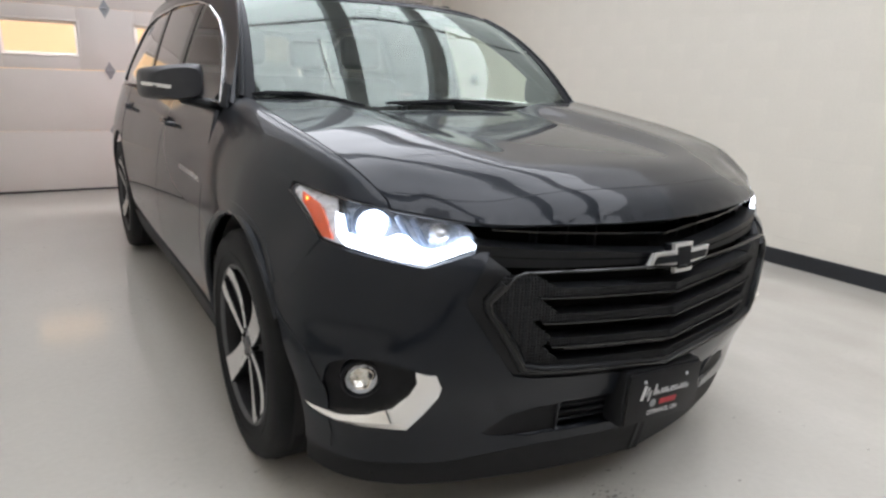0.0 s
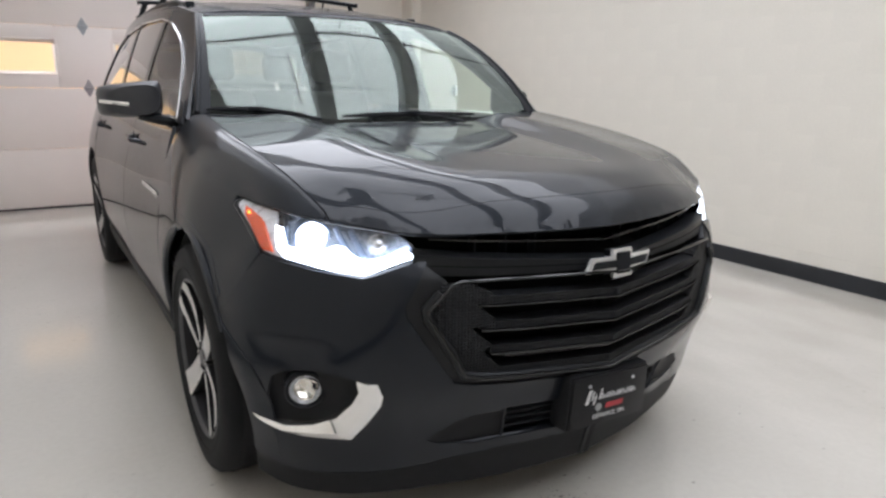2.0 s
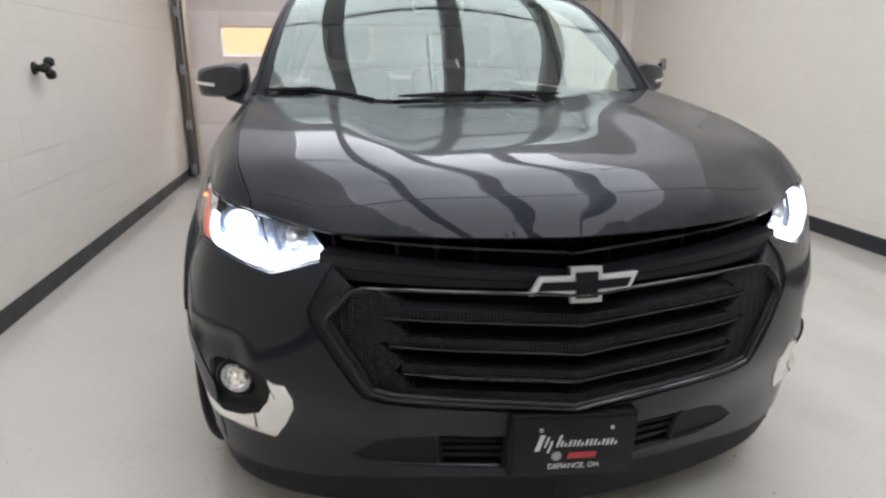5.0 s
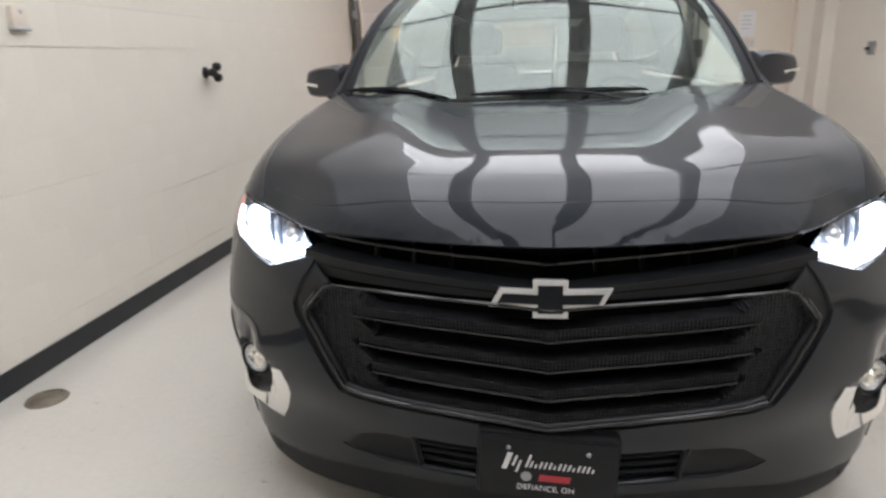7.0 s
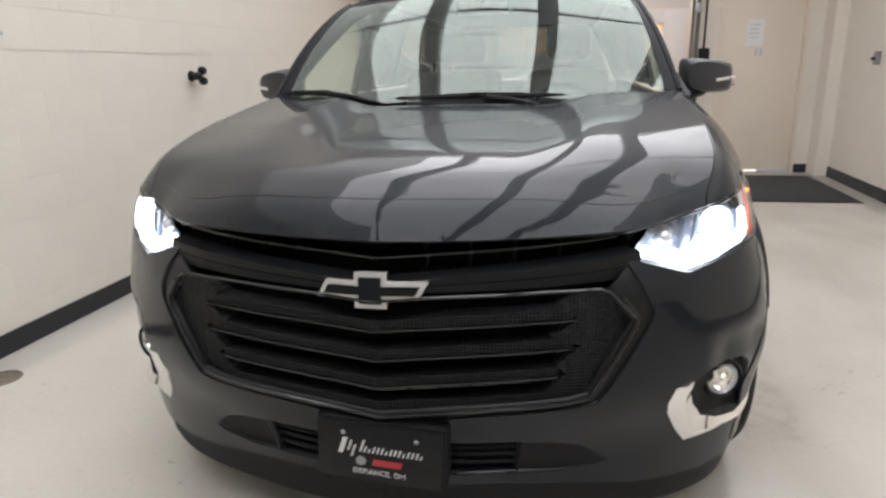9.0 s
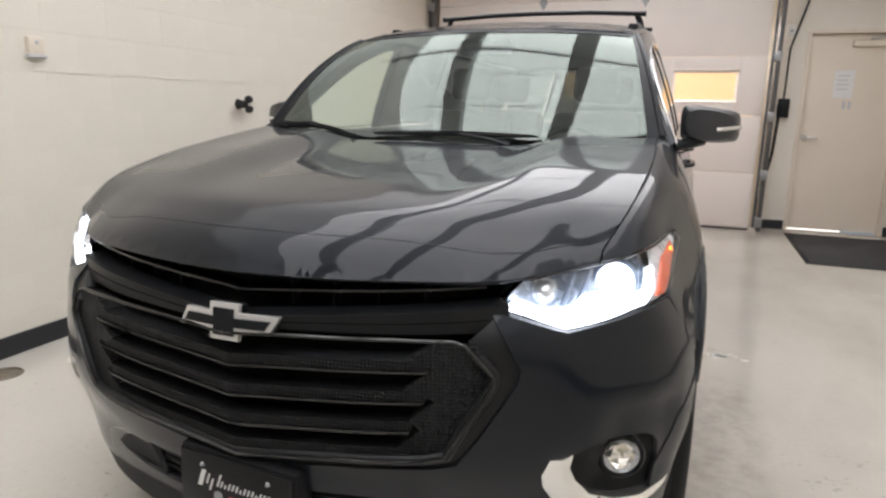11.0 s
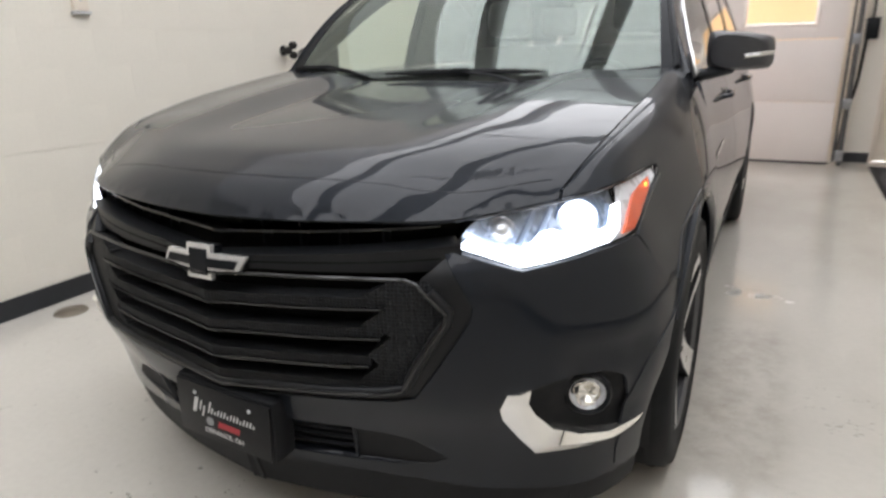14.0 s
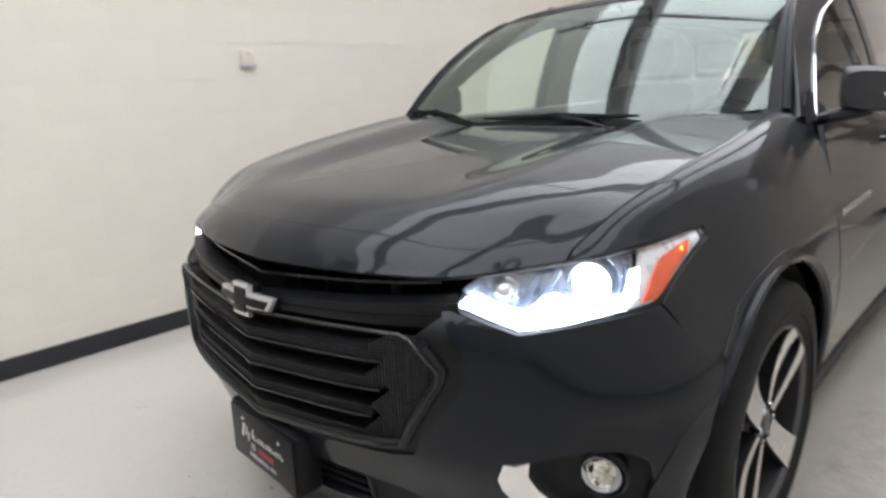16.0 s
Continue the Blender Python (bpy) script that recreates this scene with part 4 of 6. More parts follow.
def bend_bumper(p, n):
    if p.x < 0.70 or p.z < 0.62 or p.z > 0.87:
        return n
    k = 0.5 * (1 - smooth_step(0.0, 0.13, seam_side(p.z) - p.y)) * smooth_step(0.62, 0.70, p.z)
    return n.lerp(slope_of(fender, p.y, p.z), k).normalized() if k > 0.01 else n


def bend_fender(p, n):
    if p.y > 0.75 or p.z > 0.90 or p.z < 0.62:
        return n
    k = 0.5 * (1 - smooth_step(0.0, 0.16, p.y - seam_side(p.z))) * (1 - smooth_step(0.85, 0.90, p.z)) * smooth_step(0.62, 0.70, p.z)
    return n.lerp(slope_of(nose, arc_at(p.x, p.z, p.y), p.z), k).normalized() if k > 0.01 else n


cover = HEX + [(aA - 0.004, 0.855), (aG, 0.8055), (LAMP[7][0], 0.8215), (aE + 0.004, 0.846)]
cover += [arch_on_nose(z) for z in (0.665, 0.62, 0.55, 0.48, 0.40, 0.32, 0.255)]
cover += [(arc_at(0.80, 0.23), 0.235), (arc_at(0.6, 0.235), 0.238), (arc_at(0.45, 0.255), 0.258), (arc_at(0.3, 0.275), 0.272), (0.0, 0.272)]
fog_z, fog_a = 0.492, arc_at(0.822, 0.492)
POCKET = [(0.752, 0.53), (0.80, 0.553), (0.873, 0.557), (0.964, 0.551), (1.018, 0.525), (1.048, 0.44), (1.03, 0.382), (0.979, 0.371), (0.89, 0.383), (0.815, 0.412), (0.772, 0.46), (0.752, 0.50)]
WING = [(0.352, 0.410), (0.43, 0.406), (0.50, 0.385), (0.58, 0.330), (0.545, 0.314), (0.44, 0.302), (0.345, 0.306)]
cover += [(0.0, 0.300), (arc_at(0.315, 0.32), 0.305), (arc_at(0.325, 0.41), 0.414), (0.0, 0.412)]
cs("front_bumper", cover, nose, PAINT, both=True, holes=[rounded(POCKET, 0.02), WING], step=0.03, rim=0.03, bend=bend_bumper)
pair("intake_wing", [(a + (0.012 if a > 0.45 else -0.012), z + (0.008 if z > 0.35 else -0.008)) for a, z in WING], lambda a, z: nose(a, z, -0.012 + 0.010 * smooth_step(0.40, 0.57, a)), BLACK_MATT, step=0.04, rim=0, label="recessed dark grained panel beside the lower intake")
valance = [(0.0, 0.268), (arc_at(0.3, 0.27), 0.268), (arc_at(0.45, 0.255), 0.254), (arc_at(0.6, 0.235), 0.234), (arc_at(0.80, 0.23), 0.231), arch_on_nose(0.25), arch_on_nose(0.17), (arc_at(0.7, 0.15), 0.150), (0.0, 0.165)]
cs("lower_valance", valance, lambda a, z: nose(a, z, -0.004), BLACK_MATT, both=True, step=0.04, rim=0.03, label="dark grained plastic lower valance")
cs("intake_panel", [(0.0, 0.29), (0.36, 0.29), (0.36, 0.43), (0.0, 0.43)], lambda a, z: nose(a, z, -0.055), DARK, both=True, step=0.06, rim=0)
for k, z in enumerate((0.335, 0.362, 0.389)):
    bm = tube([nose(0.345 * i / 12, z, -0.02) if i >= 0 else None for i in range(0, 13)], 0.008, 6, flat=0.8)
    cp("intake_slat", bm, BLACK_SATIN)
    cp("intake_slat", flipped(tube([nose(0.345 * i / 12, z, -0.02) for i in range(0, 13)], 0.008, 6, flat=0.8)), BLACK_SATIN)


def ribbon(pts, normals_lift, half, thick, bm=None):
    """A flat strip of given half height along points, standing proud towards -y."""
    bm = bm or bmesh.new()
    rows = []
    for (x, y, z), (nx, ny), h in pts:
        rows.append([bm.verts.new(p) for p in ((x - nx * thick, y - ny * thick, z + h), (x, y, z + h * 0.8), (x, y, z - h * 0.8), (x - nx * thick, y - ny * thick, z - h))])
    for a, b in zip(rows, rows[1:]):
        for j in range(4):
            bm.faces.new((a[j], a[(j + 1) % 4], b[(j + 1) % 4], b[j]))
    bm.faces.new(rows[0])
    bm.faces.new(rows[-1][::-1])
    bmesh.ops.recalc_face_normals(bm, faces=bm.faces)
    return bm


def bar(zmid, zend, a_max, half, lift, thick=0.03, n=28, half_end=None):
    """A grille bar across the nose, lower in the middle."""
    pts = []
    for i in range(-n, n + 1):
        a = a_max * abs(i) / n
        s = 1 if i >= 0 else -1
        t = abs(i) / n
        z = zmid + (zend - zmid) * t
        p, q = nose(a, z, lift), nose(a, z, lift - 0.1)
        nx, ny = (p[0] - q[0]) * 10, (p[1] - q[1]) * 10
        h = half + ((half_end if half_end is not None else half) - half) * t
        pts.append(((s * p[0], p[1], z), (s * nx, ny), h))
    return ribbon(pts, 0, half, thick)


# grille
grille = new("grille")
grille.empty_display_size = 0.1
grille.parent = car
grille.matrix_parent_inverse = INV
grille["label"] = "satin black grille with chevron bars in a gloss black frame"
back_line = [(0.0, 0.462), (arc_at(0.50, 0.53), 0.53), (arc_at(0.61, 0.73), 0.73), (arc_at(0.57, 0.85), 0.85), (arc_at(0.60, 0.91), 0.915), (0.0, 0.90)]
# sheet coloured near black for the shade behind the slots
cs("backing", back_line, lambda a, z: nose(a, z, -0.085), GRILLE_SHADE, parent=grille, both=True, step=0.05, rim=0)
# corner fields of honeycomb plastic at the ends of the slots: each slot as top, bottom, and how far it reaches
SLOTS = ((0.795, 0.764, 0.455, 0.405), (0.738, 0.694, 0.452, 0.392), (0.672, 0.626, 0.456, 0.402), (0.604, 0.564, 0.428, 0.382))
field = [(arc_at(0.53, 0.797), 0.797)]
for zt, zb, xt, xb in SLOTS:
    field += [(arc_at(xt, zt), zt), (arc_at(xb, zb), zb)]
field += [(arc_at(0.36, 0.532), 0.532), (arc_at(0.47, 0.545), 0.545), (arc_at(0.564, 0.715), 0.715), (arc_at(0.565, 0.74), 0.74)]
for f in (False, True):
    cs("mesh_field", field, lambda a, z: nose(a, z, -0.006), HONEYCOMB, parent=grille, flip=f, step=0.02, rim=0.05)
# each bar: height in the middle, at its end, how far it reaches, and half its depth
BARS = ((0.7225, 0.7495, 0.46, 0.0135), (0.652, 0.6815, 0.45, 0.0135), (0.5825, 0.6135, 0.42, 0.0125), (0.519, 0.549, 0.40, 0.013))
for zm, ze, am, hh in BARS:
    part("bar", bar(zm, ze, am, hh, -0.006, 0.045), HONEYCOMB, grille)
    part("bar_edge", bar(zm - hh * 1.05, ze - hh * 1.05, am - 0.004, 0.0028, 0.000, 0.03), BLACK_GLOSS, grille)
# the grey strip with notches behind the lowest slot
for s in (-1, 1):
    for k in range(5):
        a0, a1 = 0.012 + k * 0.072, 0.012 + (k + 1) * 0.072 - 0.010
        rows = []
        for a in (a0, a1):
            zc = 0.560 + 0.031 * a / 0.4
            for lift in (-0.026, -0.05):
                p = nose(a, zc, lift)
                rows.append([(s * p[0], p[1], zc - 0.011), (s * p[0], p[1], zc + 0.013)])
        bm = bmesh.new()
        v = [[bm.verts.new(q) for q in r] for r in rows]
        for q in ((v[0][0], v[0][1], v[2][1], v[2][0]), (v[1][0], v[3][0], v[3][1], v[1][1]), (v[0][1], v[1][1], v[3][1], v[2][1]), (v[0][0], v[2][0], v[3][0], v[1][0]), (v[0][0], v[1][0], v[1][1], v[0][1]), (v[2][0], v[2][1], v[3][1], v[3][0])):
            bm.faces.new(q)
        bmesh.ops.recalc_face_normals(bm, faces=bm.faces)
        part("tab", bm, SHUTTER, grille, smooth=False)
# ribs standing in the upper slots
for x in (-0.40, -0.31, -0.22, 0.10, 0.20, 0.30, 0.40):
    p = nose(arc_at(abs(x), 0.85), 0.85, -0.05)
    part("rib", boxed((x - 0.003, p[1], 0.83), (x + 0.003, p[1] + 0.03, 0.90), 0.001), BLACK_SATIN, grille)
part("upper_bar", bar(0.803, 0.838, 0.625, 0.0155, -0.008, 0.05, half_end=0.034), GRILLE_BLACK, grille)
# near-black strip laid on the bar as the shade of a groove
part("upper_groove_shade", bar(0.803, 0.836, 0.58, 0.0016, -0.0072, 0.004), GRILLE_SHADE, grille)
part("lip_bar", bar(0.860, 0.896, 0.58, 0.0035, -0.014, 0.05), BLACK_GLOSS, grille)
ring_line = [(0.0, 0.494), (0.235, 0.519), (0.43, 0.538), (0.474, 0.549), (0.564, 0.708), (0.568, 0.731), (0.513, 0.795), (0.49, 0.803), (0.38, 0.802), (0.12, 0.791), (0.0, 0.784)]
path = []
for (x0, z0), (x1, z1) in zip(ring_line, ring_line[1:]):
    k = max(1, int(math.hypot(x1 - x0, z1 - z0) / 0.025))
    path += [nose(arc_at(x0 + (x1 - x0) * i / k, z0 + (z1 - z0) * i / k), z0 + (z1 - z0) * i / k, 0.0) for i in range(k)]
path.append(nose(0, 0.784, 0.0))
low = [p for p in path if p[2] < 0.78 or p[0] > 0.53]
part("frame", tube([(-x, y + 0.004, z) for x, y, z in low[:0:-1]] + [(x, y + 0.004, z) for x, y, z in low], 0.013, 10, up=(0, 1, 0)), GRILLE_BLACK, grille)
part("frame_edge", tube([(-x, y - 0.009, z) for x, y, z in path[:0:-1]] + [(x, y - 0.009, z) for x, y, z in path], 0.0042, 6, up=(0, 1, 0)), BLACK_GLOSS, grille, "gloss edge of the grille frame")
outer = HEX + [(arc_at(0.515, 0.795), 0.800), (arc_at(0.564, 0.731), 0.731), (arc_at(0.472, 0.55), 0.552), (arc_at(0.235, 0.52), 0.522), (0.0, 0.498)]
cs("frame_band", outer, lambda a, z: nose(a, z, -0.008), GRILLE_BLACK, parent=grille, both=True, step=0.03, rim=0.03)

# emblem: a plain cross-shaped badge with a bright rim
def badge(grow, y0, depth):
    o = [(-0.036, 0.040), (0.036, 0.040), (0.036, 0.0205), (0.128, 0.0205), (0.104, -0.0205), (0.036, -0.0205), (0.036, -0.040), (-0.036, -0.040), (-0.036, -0.0205), (-0.128, -0.0205), (-0.104, 0.0205), (-0.036, 0.0205)]
    g = []
    for i in range(12):
        p, a, b = Vector(o[i]), Vector(o[i - 1]), Vector(o[(i + 1) % 12])
        d1, d2 = (p - a).normalized(), (b - p).normalized()
        n1, n2 = Vector((-d1.y, d1.x)), Vector((-d2.y, d2.x))
        m = (n1 + n2) / max(0.4, 1 + n1.dot(n2))
        g.append(p + m * grow)
    bm = bmesh.new()
    fr = [bm.verts.new((p.x, y0 + 0.9 * p.x * p.x, p.y)) for p in g]
    bk = [bm.verts.new((p.x, y0 + 0.9 * p.x * p.x + depth, p.y)) for p in g]
    bm.faces.new(fr)
    for i in range(12):
        bm.faces.new((fr[i], bk[i], bk[(i + 1) % 12], fr[(i + 1) % 12]))
    bmesh.ops.recalc_face_normals(bm, faces=bm.faces)
    return bm


em = new("emblem")
em.parent, em.matrix_parent_inverse = car, INV
em.location = (0, 0.034, 0.8055)
em.rotation_euler = (radians(-6), 0, 0)
part("rim", badge(0.0, -0.022, 0.012), BADGE, em, "bright chrome rim", smooth=False)
part("base", badge(-0.004, -0.012, 0.03), BLACK_SATIN, em, smooth=False)
part("fill", badge(-0.0105, -0.0255, 0.01), BLACK_SATIN, em, "black centre", smooth=False)

# headlamps: a surface ruled between the lower edge and the line of the hood, s from the tip outwards, v upwards
LAMP_S = (0, 0.16, 0.33, 0.42, 0.52, 0.62, 0.72, 0.80, 0.90, 1.0)
low_x = curve_of(LAMP_S, (0.543, 0.615, 0.688, 0.728, 0.770, 0.808, 0.849, 0.880, 0.888, 0.893))
low_y = curve_of(LAMP_S, (0.176, 0.200, 0.237, 0.266, 0.303, 0.348, 0.390, 0.441, 0.515, 0.630))
top_s = curve_of((0, 0.14, 0.35, 0.5, 0.65, 0.72, 0.80, 0.90, 1.0), (0.550, 0.602, 0.690, 0.762, 0.812, 0.832, 0.847, 0.859, 0.874))


def lamp(s, v, lift=0.0):
    zl = float(np.interp(s, LAMP_S, (0.860, 0.834, 0.806, 0.811, 0.819, 0.829, 0.841, 0.849, 0.893, 0.945)))
    lo = Vector((low_x(s), low_y(s), zl))
    x = top_s(s)
    ty, tz = (lip_y(x), lip_z(x) - 0.004) if s > 0.14 else (0.173 + (lip_y(x) - 0.173) * s / 0.14, 0.868 + (lip_z(x) - 0.872) * s / 0.14)
    hi = Vector((x, ty - 0.001, tz))
    p = lo.lerp(hi, v)
    d = Vector((low_x(s + 0.01) - low_x(s - 0.01), low_y(s + 0.01) - low_y(s - 0.01), 0)).normalized()
    n = Vector((d.y, -d.x, 0.12))
    return tuple(p + n * (lift + 0.010 * 4 * v * (1 - v) * min(1, s * 4)))


for f in (False, True):
    hl = new("headlamp")
    hl.parent, hl.matrix_parent_inverse = car, INV
    hl["label"] = "lit headlamp with white light strip and amber corner"
    frame4 = [(0.012, 0.0), (0.33, 0.0), (0.8, 0.0), (0.995, 0.0), (0.995, 1.0), (0.65, 1.0), (0.35, 1.0), (0.14, 1.0), (0.012, 1.0)]
    cs("bowl", [(0.012, 0.0), (0.33, 0.0), (0.712, 0.0), (0.712, 1.0), (0.65, 1.0), (0.35, 1.0), (0.14, 1.0), (0.012, 1.0)], lambda s, v: lamp(s, v, -0.05), SMOKED, parent=hl, flip=f, step=0.05, rim=-0.036)
    cs("amber_surround", [(0.715, 0.02), (0.99, 0.02), (0.99, 0.98), (0.735, 0.98), (0.722, 0.5)], lambda s, v: lamp(s, v, -0.014), SILVER, parent=hl, flip=f, step=0.04, rim=0.02, label="silver surround")
    cs("amber_reflector", [(0.752, 0.09), (0.795, 0.08), (0.845, 0.17), (0.93, 0.36), (0.945, 0.74), (0.90, 0.75), (0.83, 0.73), (0.80, 0.66), (0.772, 0.45)], lambda s, v: lamp(s, v, -0.007), AMBER, parent=hl, flip=f, step=0.03, rim=0.008, label="amber side reflector")
    strip = [(0.05, 0.08), (0.33, 0.03), (0.70, 0.04), (0.730, 0.22), (0.728, 0.68), (0.700, 0.68), (0.690, 0.32), (0.66, 0.30), (0.60, 0.36), (0.50, 0.42), (0.43, 0.58), (0.39, 0.56), (0.36, 0.42), (0.30, 0.32), (0.20, 0.35), (0.10, 0.52)]
    cs("light_strip", strip, lambda s, v: lamp(s, v, -0.007), LED_WHITE, parent=hl, flip=f, step=0.03, rim=0.01, label="glowing white light strip")
    facing = Vector((0.30, -0.95, 0.0)).normalized()
    for sv, r, m in (((0.570, 0.58), 0.038, PROJECTOR), ((0.24, 0.62), 0.026, REFLECTOR)):
        bm = lathe([(0, 0.024), (r * 0.5, 0.020), (r * 0.85, 0.008), (r, -0.006), (r * 1.12, -0.008), (r * 1.16, -0.05)], 28, "z")
        bmesh.ops.transform(bm, matrix=Matrix.Translation(Vector(lamp(*sv, -0.035))) @ facing.to_track_quat("Z", "Y").to_matrix().to_4x4(), verts=bm.verts)
        part("projector", flipped(bm) if f else bm, m, hl, "glowing projector lens" if m is PROJECTOR else "bright inner reflector")
    bm = lathe([(0.041, 0.0), (0.045, 0.004), (0.050, 0.0), (0.052, -0.03)], 28, "z")
    bmesh.ops.transform(bm, matrix=Matrix.Translation(Vector(lamp(0.570, 0.57, -0.036))) @ facing.to_track_quat("Z", "Y").to_matrix().to_4x4(), verts=bm.verts)
    part("projector_ring", flipped(bm) if f else bm, BLUE_GREY, hl, "blue grey ring round the projector")
    for s0 in (0.335, 0.40):
        bm = tube([lamp(s0 - 0.02 + 0.05 * t, 0.38 + 0.52 * t, -0.024) for t in (0, 0.35, 0.7, 1.0)], 0.006, 6, flat=1.6)
        part("divider", flipped(bm) if f else bm, BLUE_GREY, hl)
    for t in (0.25, 0.5, 0.75):
        bm = boxed((-0.004, -0.004, -0.010), (0.004, 0.004, 0.010), 0.002, 1, Matrix.Translation(Vector(lamp(0.69, 0.25 + 0.5 * t, -0.024))))
        part("inner_facet", flipped(bm) if f else bm, BLUE_GREY, hl)
    bm = lathe([(0, 0.005), (0.004, 0.004), (0.0055, 0)], 12, "y")
    bmesh.ops.transform(bm, matrix=Matrix.Translation(lamp(0.905, 0.64, -0.003)) @ Matrix.Rotation(radians(130), 4, "Z"), verts=bm.verts)
    part("marker_bulb", flipped(bm) if f else bm, LED_AMBER, hl, "glowing amber bulb")
    ln = cs("lens", frame4, lamp, LENS, parent=hl, flip=f, step=0.05, rim=0)
    ln.visible_shadow = False
    # painted flange that closes the joint under the lens
    bm = bmesh.new()
    rows = []
    for t in np.linspace(0.012, 0.985, 40):
        if t < 0.80:
            a = float(np.interp(t, (0, 0.33, 0.57, 0.80), (aA - 0.004, aG, LAMP[7][0], aE + 0.004)))
            z = float(np.interp(t, (0, 0.33, 0.57, 0.80), (0.855, 0.8055, 0.8215, 0.846)))
            q = nose(a, z, -0.004)
        else:
            y = float(np.interp(t, (0.80, 0.90, 1.0), (0.447, 0.515, 0.640)))
            w = float(np.interp(t, (0.80, 0.90, 1.0), (0.858, 0.906, 0.958)))
            q = fender(y, w)
            q = (q[0] - 0.004, q[1], q[2])
        rows.append((bm.verts.new(lamp(t, 0.012, -0.004)), bm.verts.new(q)))
    for p, q in zip(rows, rows[1:]):
        bm.faces.new((p[0], q[0], q[1], p[1]))
    bmesh.ops.recalc_face_normals(bm, faces=bm.faces)
    part("flange", flipped(bm) if f else bm, PAINT, hl)
    bm = tube([lamp(t, 1.0, 0.0) for t in np.linspace(0.14, 0.99, 30)], 0.003, 6)
    part("lens_edge", flipped(bm) if f else bm, BLACK_GLOSS, hl)

# fog lamps and their bright trims
RAILS = (
    ((0.715, 0.535), (0.701, 0.496), (0.709, 0.463), (0.749, 0.404), (0.794, 0.352), (0.89, 0.356), (1.0, 0.361), (1.08, 0.378), (1.138, 0.402)),
    ((0.739, 0.539), (0.748, 0.482), (0.763, 0.445), (0.78, 0.412), (0.803, 0.379), (0.888, 0.374), (0.985, 0.371), (1.08, 0.384), (1.138, 0.404)),
    ((0.768, 0.542), (0.764, 0.508), (0.784, 0.47), (0.806, 0.448), (0.832, 0.419), (0.899, 0.392), (0.985, 0.381), (1.078, 0.390), (1.138, 0.406)))


def corner_trim():
    """The hockey-stick trim: an outer face, a bevelled inner face, and its returns."""
    bm = bmesh.new()
    ends = (1.136, 0.405)
    for (r0, l0), (r1, l1) in (((0, -0.02), (0, 0.005)), ((0, 0.005), (1, 0.014)), ((1, 0.014), (2, 0.003)), ((2, 0.003), (2, -0.03))):
        rows = []
        for r, l in ((r0, l0), (r1, l1)):
            pts = RAILS[r][:-1] + (ends,)
            n = len(pts) - 1
            row = []
            for k in range(n):
                for i in range(6):
                    t = i / 6
                    fade = 1 - smooth_step(n - 2.0, n, k + t)
                    row.append(bm.verts.new(nose(pts[k][0] + (pts[k + 1][0] - pts[k][0]) * t, pts[k][1] + (pts[k + 1][1] - pts[k][1]) * t, l * fade if l > 0 else l)))
            row.append(bm.verts.new(nose(*ends, -0.002)))
            rows.append(row)
        for i in range(len(rows[0]) - 1):
            bm.faces.new((rows[0][i], rows[1][i], rows[1][i + 1], rows[0][i + 1]))
    bm.faces.new([bm.verts.new(nose(*RAILS[r][0], l)) for r, l in ((0, -0.02), (0, 0.005), (1, 0.014), (2, 0.003), (2, -0.03))][::-1])
    return bm


for f in (False, True):
    fl = new("fog_lamp")
    fl.parent, fl.matrix_parent_inverse = car, INV
    cs("pocket", rounded([(a + (0.012 if a > fog_a else -0.012), z + (0.01 if z > 0.48 else -0.01)) for a, z in POCKET], 0.02), lambda a, z: nose(a, z, -0.029 + 0.018 * smooth_step(0.97, 1.05, a)), BLACK_MATT, parent=fl, flip=f, step=0.03, rim=0)
    n = Vector((0.35, -0.93, 0)).normalized()
    c = Vector(nose(fog_a, fog_z, -0.012))
    mt = Matrix.Translation(c) @ n.to_track_quat("Z", "Y").to_matrix().to_4x4()
    for nm, prof, m, lb in (("bezel", [(0.040, -0.04), (0.052, -0.04), (0.055, 0.0), (0.050, 0.006), (0.043, 0.0), (0.040, -0.02)], BLACK_SATIN, ""), ("bowl", [(0.0, -0.020), (0.022, -0.016), (0.034, -0.006), (0.041, 0.002)], SILVER, ""), ("lens", [(0.0, 0.014), (0.022, 0.011), (0.035, 0.005), (0.0425, -0.004)], LENS, "")):
        bm = lathe(prof, 32, "z")
        bmesh.ops.transform(bm, matrix=mt, verts=bm.verts)
        if f:
            flipped(bm)
        o = part(nm, bm, m, fl, lb)
        if nm == "lens":
            o.visible_shadow = False
    rnd = random.Random(5)
    bm = lathe([(0.0, -0.014), (0.012, -0.012), (0.024, -0.006), (0.033, 0.0)], 11, "z")
    for v in bm.verts:
        v.co += Vector((rnd.uniform(-0.004, 0.004), rnd.uniform(-0.004, 0.004), rnd.uniform(-0.006, 0.006)))
    bmesh.ops.transform(bm, matrix=mt, verts=bm.verts)
    part("facets", flipped(bm) if f else bm, FOG_REFLECTOR, fl, "faceted bright reflector", smooth=False)
    part("trim", flipped(corner_trim()) if f else corner_trim(), TRIM_METAL, fl, "polished bright corner trim with a bevelled inner face")

# fenders
f_top = [(y, 1.197) for y in (1.42, 1.3, 1.1, 0.9, 0.7, 0.56, 0.47, 0.41, 0.38, 0.35)]
def fender_w_at(x, y):
    return min((0.8 + i * 0.001 for i in range(400)), key=lambda w: abs(fender(y, w)[0] - x))


